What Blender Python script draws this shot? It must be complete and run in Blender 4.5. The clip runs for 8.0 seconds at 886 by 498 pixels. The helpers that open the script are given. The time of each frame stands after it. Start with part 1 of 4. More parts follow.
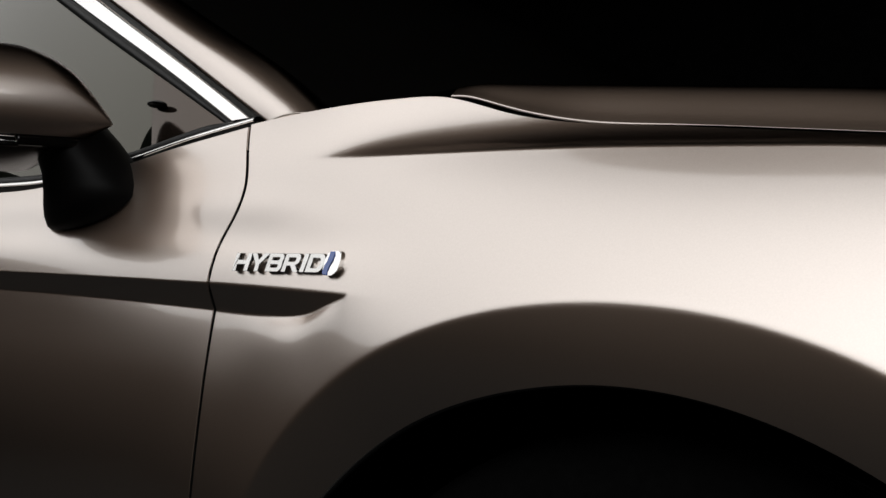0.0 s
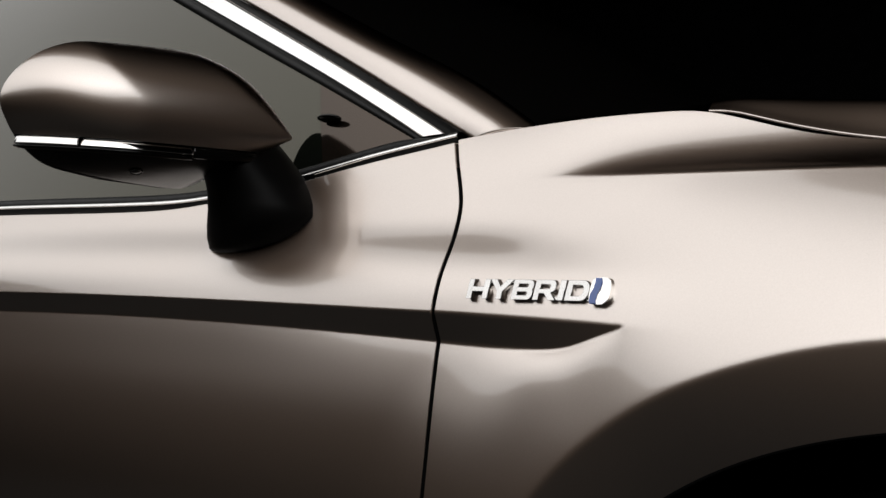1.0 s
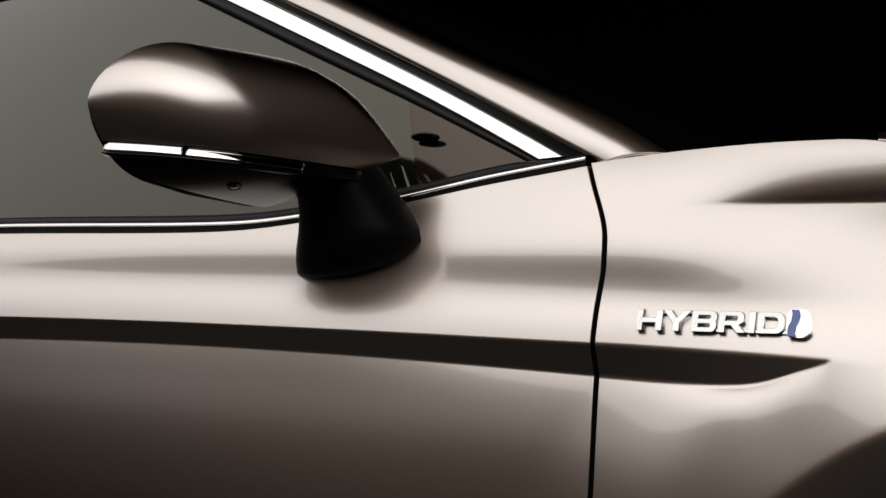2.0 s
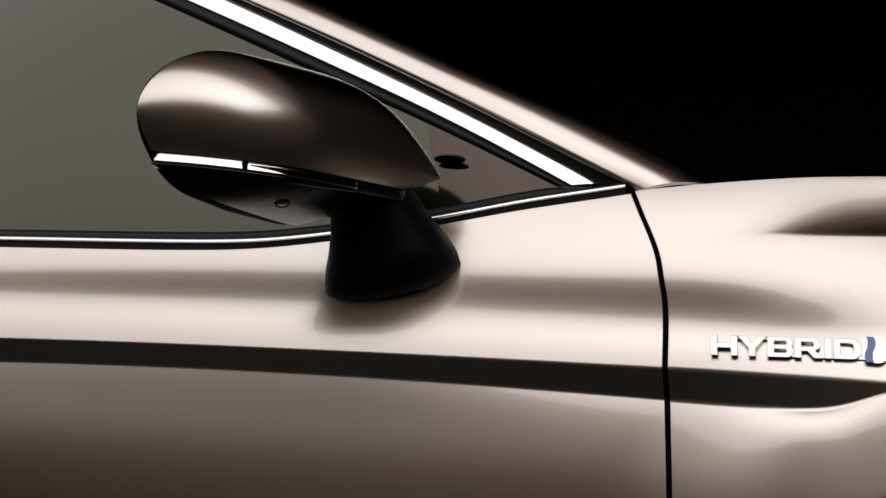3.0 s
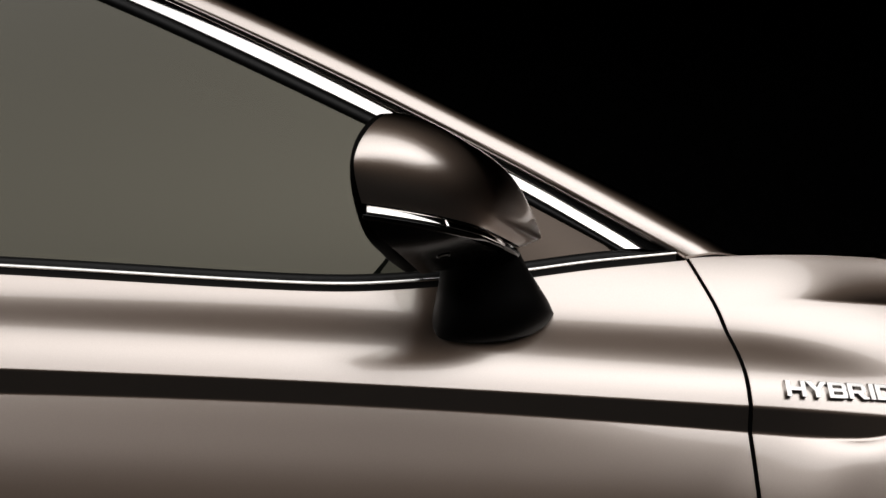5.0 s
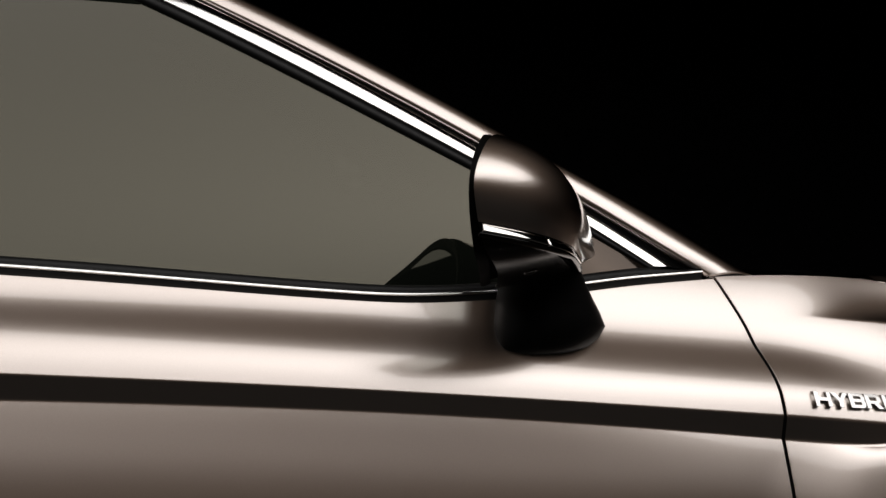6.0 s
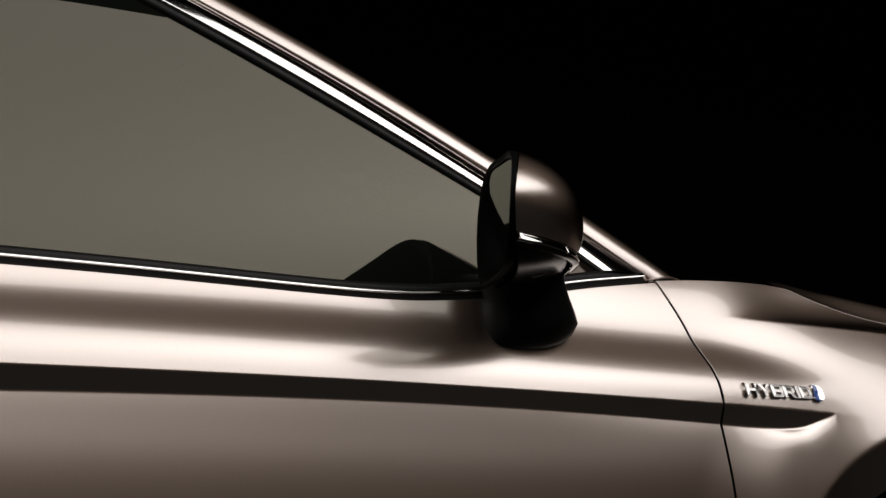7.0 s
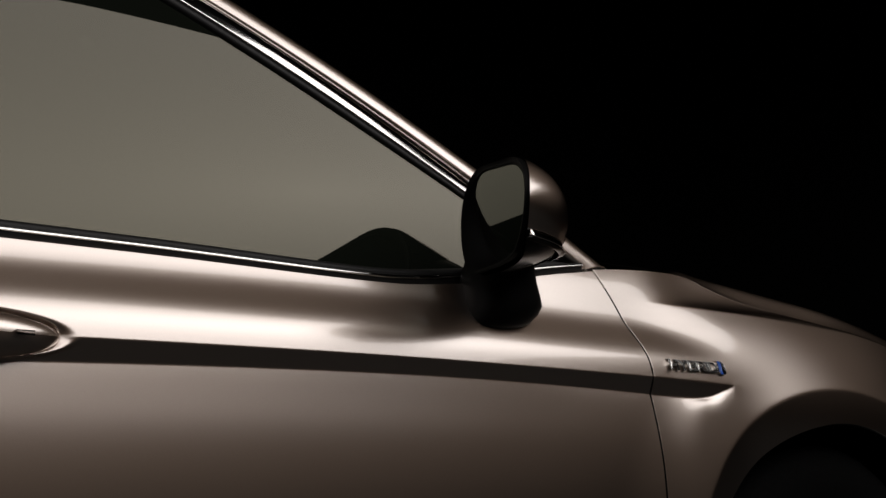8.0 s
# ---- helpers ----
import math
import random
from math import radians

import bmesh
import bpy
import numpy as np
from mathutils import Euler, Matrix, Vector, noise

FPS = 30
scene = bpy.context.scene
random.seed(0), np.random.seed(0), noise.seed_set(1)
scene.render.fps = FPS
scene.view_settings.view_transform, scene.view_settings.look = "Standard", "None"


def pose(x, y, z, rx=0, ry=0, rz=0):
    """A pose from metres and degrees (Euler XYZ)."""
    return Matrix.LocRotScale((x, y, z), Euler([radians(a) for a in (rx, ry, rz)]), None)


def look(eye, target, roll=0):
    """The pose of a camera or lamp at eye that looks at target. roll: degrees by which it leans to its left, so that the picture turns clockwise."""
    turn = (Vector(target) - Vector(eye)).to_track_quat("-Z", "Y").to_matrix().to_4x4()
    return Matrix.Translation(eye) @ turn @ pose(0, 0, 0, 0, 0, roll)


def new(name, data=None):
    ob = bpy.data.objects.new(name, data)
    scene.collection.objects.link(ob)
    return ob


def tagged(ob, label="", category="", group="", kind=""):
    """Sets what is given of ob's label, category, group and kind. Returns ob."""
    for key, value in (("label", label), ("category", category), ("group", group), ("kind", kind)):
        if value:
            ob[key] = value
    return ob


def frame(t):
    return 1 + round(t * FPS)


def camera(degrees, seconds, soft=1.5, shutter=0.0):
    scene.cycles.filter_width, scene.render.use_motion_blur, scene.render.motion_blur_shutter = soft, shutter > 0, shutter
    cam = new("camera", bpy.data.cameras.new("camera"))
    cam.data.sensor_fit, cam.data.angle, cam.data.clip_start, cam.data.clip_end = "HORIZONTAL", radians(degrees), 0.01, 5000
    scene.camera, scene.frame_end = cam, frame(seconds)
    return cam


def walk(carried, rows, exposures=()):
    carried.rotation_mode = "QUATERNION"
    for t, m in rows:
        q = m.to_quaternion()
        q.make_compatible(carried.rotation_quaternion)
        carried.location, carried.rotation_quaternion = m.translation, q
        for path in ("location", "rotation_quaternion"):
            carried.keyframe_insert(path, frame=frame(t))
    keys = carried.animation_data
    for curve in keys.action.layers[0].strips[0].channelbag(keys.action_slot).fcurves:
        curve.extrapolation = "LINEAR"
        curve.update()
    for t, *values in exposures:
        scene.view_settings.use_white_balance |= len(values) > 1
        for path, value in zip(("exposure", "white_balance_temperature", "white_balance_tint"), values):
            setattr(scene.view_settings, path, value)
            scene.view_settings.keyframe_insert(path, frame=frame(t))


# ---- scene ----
cam = camera(41.702, 8.0, soft=1.5)
PATH = [
    (0.0, look((0.3938, -1.5630, 0.7562), (-0.3693, -0.6386, 0.8115), -0.651)),
    (0.5, look((0.2748, -1.6010, 0.7561), (-0.4784, -0.6695, 0.8270), -0.432)),
    (1.0, look((0.1549, -1.6394, 0.7547), (-0.5692, -0.6869, 0.8465), -0.032)),
    (1.5, look((0.0345, -1.6771, 0.7498), (-0.6346, -0.6875, 0.8640), 0.327)),
    (3.0, look((-0.2918, -1.8011, 0.7503), (-0.6629, -0.6706, 0.9061), 0.241)),
    (3.5, look((-0.4022, -1.8504, 0.7502), (-0.6434, -0.6868, 0.9174), 0.052)),
    (4.0, look((-0.5159, -1.9015, 0.7472), (-0.6259, -0.7202, 0.9274), 0.131)),
    (4.5, look((-0.6327, -1.9487, 0.7472), (-0.6357, -0.7633, 0.9341), 0.079)),
    (5.0, look((-0.7537, -1.9839, 0.7520), (-0.6864, -0.8005, 0.9390), -0.027)),
    (6.5, look((-1.1662, -1.9880, 0.7645), (-0.7579, -0.8738, 0.9433), -0.207)),
    (7.0, look((-1.3130, -1.9858, 0.7646), (-0.7777, -0.9253, 0.9345), -0.411)),
    (7.5, look((-1.4649, -1.9823, 0.7648), (-0.8158, -0.9851, 0.9206), -0.527)),
    (8.0, look((-1.6204, -1.9788, 0.7658), (-0.8776, -1.0468, 0.9054), -0.312)),
]
walk(cam, PATH, [(0.0, 0.0, 6350, 9), (3.0, 0.0, 6450, 10), (5.0, 0.0, 6500, 11), (8.0, 0.06, 6650, 13)])

# ---- light ----
LAMP = 2.27           # radiance of the overhead diffuser
WARM = (1.0, 0.98, 0.96)
world = bpy.data.worlds.new("studio_dark")
scene.world = world
world.use_nodes = True
world.node_tree.nodes["Background"].inputs[0].default_value = (0.001, 0.001, 0.001, 1)
scene.view_settings.exposure = 0.0

# ---- materials ----
def material(name):
    m = bpy.data.materials.new(name)
    m.use_nodes = True
    return m, m.node_tree.nodes, m.node_tree.links, m.node_tree.nodes["Principled BSDF"]


def mottle(nodes, links, scale, low, high, detail=4.0):
    """Object-space noise mapped between two values."""
    co = nodes.new("ShaderNodeTexCoord")
    n = nodes.new("ShaderNodeTexNoise")
    n.inputs["Scale"].default_value = scale
    n.inputs["Detail"].default_value = detail
    links.new(co.outputs["Object"], n.inputs["Vector"])
    r = nodes.new("ShaderNodeMapRange")
    r.inputs[3].default_value, r.inputs[4].default_value = low, high
    links.new(n.outputs["Fac"], r.inputs[0])
    return n, r


def paint_material():
    """Metallic base coat under a thin clear coat."""
    m, nd, lk, b = material("champagne_paint")
    nd.remove(b)
    flake = nd.new("ShaderNodeBsdfGlossy")
    flake.distribution = "BECKMANN"
    n, r = mottle(nd, lk, 900, 0.0, 1.0, 2)
    mix = nd.new("ShaderNodeMix")
    mix.data_type = "RGBA"
    mix.inputs[6].default_value, mix.inputs[7].default_value = (0.53, 0.490, 0.462, 1), (0.63, 0.585, 0.553, 1)
    lk.new(r.outputs[0], mix.inputs[0])
    lk.new(mix.outputs[2], flake.inputs["Color"])
    r2 = mottle(nd, lk, 3.0, 0.285, 0.32)[1]
    lk.new(r2.outputs[0], flake.inputs["Roughness"])
    haze = nd.new("ShaderNodeBsdfGlossy")
    haze.distribution = "BECKMANN"
    haze.inputs["Roughness"].default_value = 0.56
    haze.inputs["Color"].default_value = (0.66, 0.485, 0.375, 1)     # the browner flop of the flakes
    base = nd.new("ShaderNodeMixShader")
    base.inputs[0].default_value = 0.25
    lk.new(flake.outputs[0], base.inputs[1])
    lk.new(haze.outputs[0], base.inputs[2])
    bump = nd.new("ShaderNodeBump")
    bump.inputs["Strength"].default_value, bump.inputs["Distance"].default_value = 0.04, 0.0004
    lk.new(n.outputs["Fac"], bump.inputs["Height"])
    lk.new(bump.outputs[0], flake.inputs["Normal"])
    coat = nd.new("ShaderNodeBsdfGlossy")
    coat.inputs["Color"].default_value = (1, 1, 1, 1)
    coat.inputs["Roughness"].default_value = 0.06
    fres = nd.new("ShaderNodeFresnel")
    fres.inputs[0].default_value = 1.75
    blend = nd.new("ShaderNodeMixShader")
    lk.new(fres.outputs[0], blend.inputs[0])
    lk.new(base.outputs[0], blend.inputs[1])
    lk.new(coat.outputs[0], blend.inputs[2])
    lk.new(blend.outputs[0], nd["Material Output"].inputs[0])
    return m


def simple(name, colour, rough, metal=0.0, coat=0.0, vary=0.25, scale=60, bump=0.0, shine=0.5):
    m, nd, lk, b = material(name)
    b.inputs["Specular IOR Level"].default_value = shine
    b.inputs["Metallic"].default_value = metal
    b.inputs["Coat Weight"].default_value = coat
    n, r = mottle(nd, lk, scale, rough * (1 - vary), rough * (1 + vary))
    lk.new(r.outputs[0], b.inputs["Roughness"])
    mix = nd.new("ShaderNodeMix")
    mix.data_type = "RGBA"
    mix.inputs[6].default_value = (*[c * (1 - vary * 0.5) for c in colour], 1)
    mix.inputs[7].default_value = (*[min(1, c * (1 + vary * 0.5)) for c in colour], 1)
    lk.new(n.outputs["Fac"], mix.inputs[0])
    lk.new(mix.outputs[2], b.inputs["Base Color"])
    if bump:
        bp = nd.new("ShaderNodeBump")
        bp.inputs["Strength"].default_value, bp.inputs["Distance"].default_value = 0.4, bump
        lk.new(n.outputs["Fac"], bp.inputs["Height"])
        lk.new(bp.outputs[0], b.inputs["Normal"])
    return m


def glass_material(name, tint, ior=1.52, rough=0.0, clear=1.0):
    m, nd, lk, b = material(name)
    b.inputs["Base Color"].default_value = (*tint, 1)
    b.inputs["Transmission Weight"].default_value = clear
    b.inputs["IOR"].default_value = ior
    b.inputs["Roughness"].default_value = rough
    b.inputs["Specular Tint"].default_value = (1.0, 0.94, 0.75, 1)
    return m


def lamp_material(name, radiance):
    m, nd, lk, b = material(name)
    e = nd.new("ShaderNodeEmission")
    e.inputs[0].default_value = (*WARM, 1)
    # the cloth glows brighter towards the car's nose
    co = nd.new("ShaderNodeTexCoord")
    mp = nd.new("ShaderNodeMapping")
    mp.inputs["Location"].default_value = (-0.42, -0.06, 0)
    mp.inputs["Scale"].default_value = (0.14, 0.30, 0)
    lk.new(co.outputs["Object"], mp.inputs["Vector"])
    gr = nd.new("ShaderNodeTexGradient")
    gr.gradient_type = "QUADRATIC_SPHERE"
    lk.new(mp.outputs[0], gr.inputs["Vector"])
    rg = nd.new("ShaderNodeMapRange")
    rg.inputs[3].default_value, rg.inputs[4].default_value = radiance * 0.50, radiance * 1.10
    lk.new(gr.outputs["Fac"], rg.inputs[0])
    lk.new(rg.outputs[0], e.inputs[1])
    lk.new(e.outputs[0], nd["Material Output"].inputs[0])
    return m


PAINT = paint_material()
CHROME = simple("chrome", (0.86, 0.85, 0.83), 0.06, 1.0, vary=0.15)
GLOSS_BLACK = simple("gloss_black", (0.004, 0.0037, 0.0034), 0.05)
PIANO_BLACK = simple("piano_black", (0.012, 0.009, 0.007), 0.06, shine=0.75)
PIANO_BLACK.node_tree.nodes["Principled BSDF"].inputs["Specular Tint"].default_value = (1.0, 0.80, 0.66, 1)
CAP_BLACK = simple("cap_black", (0.006, 0.0055, 0.005), 0.24, shine=0.3)
FOOT_BLACK = simple("foot_black", (0.002, 0.0018, 0.0017), 0.5, bump=0.0001, scale=1200, shine=0.12)
LETTER = simple("satin_chrome", (0.60, 0.59, 0.575), 0.16, 1.0, vary=0.15)
MATTE_BLACK = simple("grained_black_plastic", (0.002, 0.0019, 0.0018), 0.6, bump=0.0004, scale=900, shine=0.05)
RUBBER = simple("black_rubber", (0.003, 0.003, 0.003), 0.5, scale=200, shine=0.3)
TYRE = simple("tyre_rubber", (0.0015, 0.0015, 0.0015), 0.9, scale=150, bump=0.0006, shine=0.06)
ALLOY = simple("dark_alloy", (0.05, 0.047, 0.045), 0.35, 0.8)
# also stands for the shade in the door gap and under the bonnet
LINER_AND_SHADE = simple("dark_liner", (0.0015, 0.0015, 0.0015), 0.9, shine=0.05)
CABIN = simple("cabin_black", (0.006, 0.006, 0.006), 0.8)
GLASS = glass_material("green_tinted_glass", (0.009, 0.0108, 0.008), 1.68, clear=0.3)
MIRROR = simple("mirror_silver", (0.50, 0.52, 0.50), 0.01, 1.0, vary=0.02)
BLUE = simple("badge_blue", (0.03, 0.10, 0.42), 0.15, coat=0.8)
FLOOR = simple("black_studio_floor", (0.014, 0.013, 0.012), 0.8, vary=0.15, scale=4, shine=0.12)
DRAPE = simple("black_drape", (0.004, 0.004, 0.004), 0.9, scale=8)
DIFFUSER = lamp_material("diffuser_cloth", LAMP)


# ---- helpers for building ----
def link(name, mesh, mat, parent=None, label=""):
    ob = new(name, mesh)
    mesh.materials.append(mat)
    if parent is not None:
        ob.parent = parent
    return tagged(ob, label)


def part(name, bm, mat, parent, label="", smooth=True):
    """One bmesh as one mesh object under a thing or a part."""
    mesh = bpy.data.meshes.new(name)
    bmesh.ops.recalc_face_normals(bm, faces=bm.faces)
    bm.to_mesh(mesh)
    bm.free()
    if smooth:
        mesh.shade_smooth()
        mesh.set_sharp_from_angle(angle=1.0)
    return link(name, mesh, mat, parent, label)


def spline(xs, ys):
    """A natural cubic through the knots, straight beyond them."""
    xs, ys = np.array(xs, float), np.array(ys, float)
    n, hh = len(xs), np.diff(xs)
    a, b = np.eye(n), np.zeros(n)
    for i in range(1, n - 1):
        a[i, i - 1 : i + 2] = hh[i - 1], 2 * (hh[i - 1] + hh[i]), hh[i]
        b[i] = 6 * ((ys[i + 1] - ys[i]) / hh[i] - (ys[i] - ys[i - 1]) / hh[i - 1])
    mm = np.linalg.solve(a, b)
    s0 = (ys[1] - ys[0]) / hh[0] - hh[0] * mm[1] / 6
    s1 = (ys[-1] - ys[-2]) / hh[-1] + hh[-1] * mm[-2] / 6

    def at(x):
        x = np.asarray(x, float)
        i = np.clip(np.searchsorted(xs, x) - 1, 0, n - 2)
        h, u = hh[i], x - xs[i]
        v = h - u
        y = (mm[i] * v**3 + mm[i + 1] * u**3) / (6 * h) + (ys[i] / h - mm[i] * h / 6) * v + (ys[i + 1] / h - mm[i + 1] * h / 6) * u
        return np.where(x < xs[0], ys[0] + s0 * (x - xs[0]), np.where(x > xs[-1], ys[-1] + s1 * (x - xs[-1]), y))

    return at


def rail(points):
    """A smooth space curve through points, by share of its length."""
    q = np.array(points, float)
    s = np.r_[0, np.cumsum(np.linalg.norm(np.diff(q, axis=0), axis=1))]
    f = [spline(s / s[-1], q[:, i]) for i in range(3)]
    return lambda u: np.stack([g(u) for g in f], -1)


def sheet_mesh(name, rows, normals=None, keep=None):
    """A grid mesh from an array of rows of places; normals: the true ones, of the same shape."""
    rows = np.asarray(rows, float)
    r, c = rows.shape[:2]
    k = np.arange(r * c).reshape(r, c)
    quads = np.stack([k[:-1, :-1], k[:-1, 1:], k[1:, 1:], k[1:, :-1]], -1).reshape(-1, 4)
    if keep is not None:
        # the diagonals run along the wheel arch on both of its sides
        ahead = rows.reshape(-1, 3)[quads[:, 0], 0] > 0
        quads[ahead] = np.roll(quads[ahead], 1, axis=1)
        quads = quads[keep.reshape(-1)]
    used = np.unique(quads)
    place = np.full(r * c, -1)
    place[used] = np.arange(len(used))
    mesh = bpy.data.meshes.new(name)
    mesh.from_pydata(rows.reshape(-1, 3)[used].tolist(), [], place[quads].tolist())
    mesh.shade_smooth()
    if normals is None:
        # faces look away from the car's middle
        place, area, nrm = (np.zeros(len(mesh.polygons) * k) for k in (3, 1, 3))
        mesh.polygons.foreach_get("center", place)
        mesh.polygons.foreach_get("area", area)
        mesh.polygons.foreach_get("normal", nrm)
        if (((place.reshape(-1, 3) - (-1.0, 0, 0.5)) * nrm.reshape(-1, 3)).sum(1) * area).sum() < 0:
            mesh.flip_normals()
    if normals is not None:
        mesh.normals_split_custom_set_from_vertices(normals.reshape(-1, 3)[used].tolist())
    return mesh


def loft(name, rails, mat, parent, label="", n=60, u0=0.0, u1=1.0):
    u = np.linspace(u0, u1, n)
    return link(name, sheet_mesh(name, [f(u) for f in rails]), mat, parent, label)


def ease(a, b, x):
    t = np.clip((x - a) / (b - a), 0, 1)
    return t * t * t * (t * (6 * t - 15) + 10)


def shifted(f, d):
    return lambda u: f(u) + np.array(d)


def between(f, g, t, bulge=(0, 0, 0)):
    return lambda u: f(u) * (1 - t) + g(u) * t + np.array(bulge)


# ---- the studio ----
def slab(name, x0, x1, y0, y1, z0, z1, mat, label):
    bm = bmesh.new()
    bmesh.ops.create_cube(bm, size=1, matrix=Matrix.Translation(((x0 + x1) / 2, (y0 + y1) / 2, (z0 + z1) / 2)) @ Matrix.Diagonal((x1 - x0, y1 - y0, z1 - z0, 1)))
    ob = part(name, bm, mat, None, label, False)
    return tagged(ob, kind="structure")


slab("floor", -9, 9, -9, 7, -0.1, 0, FLOOR, "dark black studio floor in deep shade")
slab("wall_north", -9, 9, 7, 7.2, 0, 6, DRAPE, "black draped studio wall behind the car")
slab("wall_south", -9, 9, -9.2, -9, 0, 6, DRAPE, "black draped studio wall")
slab("wall_east", 9, 9.2, -9, 7, 0, 6, DRAPE, "black draped studio wall")
slab("wall_west", -9.2, -9, -9, 7, 0, 6, DRAPE, "black draped studio wall")
slab("ceiling", -9.2, 9.2, -9.2, 7.2, 6, 6.2, DRAPE, "black studio ceiling")


def softbox(a, b, c, d, label, cloth):
    """A flat lamp: four corners of the cloth, lit on the side that the corners wind towards."""
    q = [Vector(v) for v in (a, b, c, d)]
    mid = sum(q, Vector()) / 4
    nrm = (q[1] - q[0]).cross(q[3] - q[0]).normalized()
    box = tagged(new("softbox"), label, "studio lamp")
    box.location = mid
    bm = bmesh.new()
    bm.faces.new([bm.verts.new(v - mid) for v in q])
    mesh = bpy.data.meshes.new("diffuser")
    bm.to_mesh(mesh)
    bm.free()
    link("diffuser", mesh, cloth, box, "glowing white cloth")
    bm = bmesh.new()
    for i in range(4):
        p0, p1 = q[i] - mid, q[(i + 1) % 4] - mid
        o0, o1 = p0 * 1.02, p1 * 1.02
        lo = [bm.verts.new(v + nrm * 0.02) for v in (p0, p1, o1, o0)]
        hi = [bm.verts.new(v - nrm * 0.25) for v in (p0, p1, o1, o0)]
        bm.faces.new(lo)
        for j in range(4):
            bm.faces.new((lo[j], lo[(j + 1) % 4], hi[(j + 1) % 4], hi[j]))
    bm.faces.new([bm.verts.new(v - mid - nrm * 0.25) for v in q])
    part("frame", bm, DRAPE, box, "black cloth frame", False)
    return box


softbox((-6.6, -0.35, 3.3), (3.2, -2.35, 3.3), (3.2, -5.4, 2.97), (-6.6, -5.4, 2.97), "large overhead studio softbox hanging beside the car", DIFFUSER)

# ---- the car's lines (x ahead of the front axle, y to its left, z up) ----
ZC = spline([-1.5, -1.2, -1.0, -0.8, -0.6, -0.41, -0.3, -0.236], [0.8201, 0.8119, 0.8053, 0.7970, 0.7866, 0.7754, 0.7683, 0.7632])
STRIP = spline([-1.5, -0.40, -0.36, -0.33, -0.30, -0.28, -0.26, -0.245, -0.236, -0.2], [0.0275, 0.0230, 0.0238, 0.024, 0.0225, 0.018, 0.010, 0.004, 0.0, 0.0])
BELT_Z = spline([-1.6, -1.35, -1.2, -1.1, -0.95, -0.85, -0.78, -0.715, -0.615, -0.548, -0.456, -0.40], [0.9330, 0.9222, 0.9159, 0.9116, 0.9037, 0.8989, 0.8978, 0.9015, 0.9119, 0.9220, 0.9329, 0.940])
BELT_Y = spline([-1.6, -1.2, -0.8, -0.6, -0.456, -0.40], [-0.846, -0.846, -0.842, -0.834, -0.824, -0.818])
GAP_X = spline([0.2, 0.3, 0.5, 0.664, 0.70, 0.78, 0.811, 0.836, 0.849, 0.864, 0.883, 0.905, 0.928, 0.95], [-0.460, -0.443, -0.4165, -0.4046, -0.405, -0.4069, -0.4074, -0.411, -0.4141, -0.417, -0.4232, -0.4325, -0.442, -0.452])
RIDGE_Z = spline([-0.5, -0.304, -0.228, -0.12, -0.02, 0.067, 0.168, 0.28, 0.5, 0.8], [0.8855, 0.8813, 0.8775, 0.8716, 0.8645, 0.857, 0.847, 0.828, 0.776, 0.67])
FENDER_TOP = spline([-0.46, -0.42, -0.38, -0.34, -0.30, -0.26, -0.225, -0.182, -0.15, -0.093, 0.0, 0.1, 0.2, 0.35, 0.55, 0.8], [0.9262, 0.9296, 0.9318, 0.9330, 0.9338, 0.9335, 0.9310, 0.9190, 0.9082, 0.8946, 0.8808, 0.866, 0.8502, 0.818, 0.766, 0.68])
_h = np.linspace(0, 0.24, 481)
H_K = [0, 0.01, 0.022, 0.034, 0.045, 0.057, 0.068, 0.08, 0.092, 0.105, 0.12, 0.135, 0.153, 0.175, 0.24]


def rise(leans):
    """How far the flank leans in above the crease, from its lean in degrees by height."""
    lean = np.tan(np.radians(spline(H_K, leans)(_h)))
    run = np.r_[0, np.cumsum((lean[1:] + lean[:-1]) / 2 * np.diff(_h))]
    return spline(_h[::4], run[::4])


UPPER = rise([14.5, 16, 22, 33, 40, 41.5, 38, 29.5, 24, 22, 23, 26, 30, 35, 44])
# towards the wing the hollow under the window line grows shallow
UPPER_FRONT = rise([15, 17, 23, 32.5, 38, 39.5, 36.5, 29, 23.5, 21.5, 22.5, 25.5, 30, 35, 44])
LOWER = spline([0, 0.05, 0.08, 0.11, 0.17, 0.27, 0.37, 0.47, 0.52, 0.6], [0, -0.0035, -0.0068, -0.0098, -0.0135, -0.010, 0.003, 0.024, 0.038, 0.065])
HOLLOW = spline([-0.6, -0.38, -0.33, -0.29, -0.22, -0.15, -0.09, 0.0, 0.3, 0.6, 0.9], [0, 0.001, 0.0075, 0.014, 0.023, 0.029, 0.033, 0.036, 0.034, 0.03, 0.03])
OVER_SMOOTH = spline([0, 0.02, 0.04, 0.055, 0.065, 0.09], [0, 0.008, 0.0165, 0.0235, 0.030, 0.055])
UNDER_RIDGE = spline([0, 0.02, 0.05, 0.08, 0.11, 0.15, 0.20, 0.3, 0.4, 0.5, 0.6], [0, -0.0116, -0.0262, -0.0375, -0.0462, -0.0545, -0.0590, -0.056, -0.045, -0.026, 0.0])
RIDGE_Y = spline([-0.4, -0.3, -0.15, 0.0, 0.2], [-0.857, -0.859, -0.860, -0.861, -0.863])
PLAN = spline([-3.95, -3.8, -3.5, -3.1, -2.6, -2.0, -0.2, 0.1, 0.25, 0.4, 0.55, 0.7, 0.85, 0.95], [0.30, 0.18, 0.07, 0.015, 0, 0, 0, 0.001, 0.006, 0.022, 0.055, 0.12, 0.23, 0.38])
AXLE_Z, LIP_R, SIDE_Y = 0.335, 0.368, -0.915
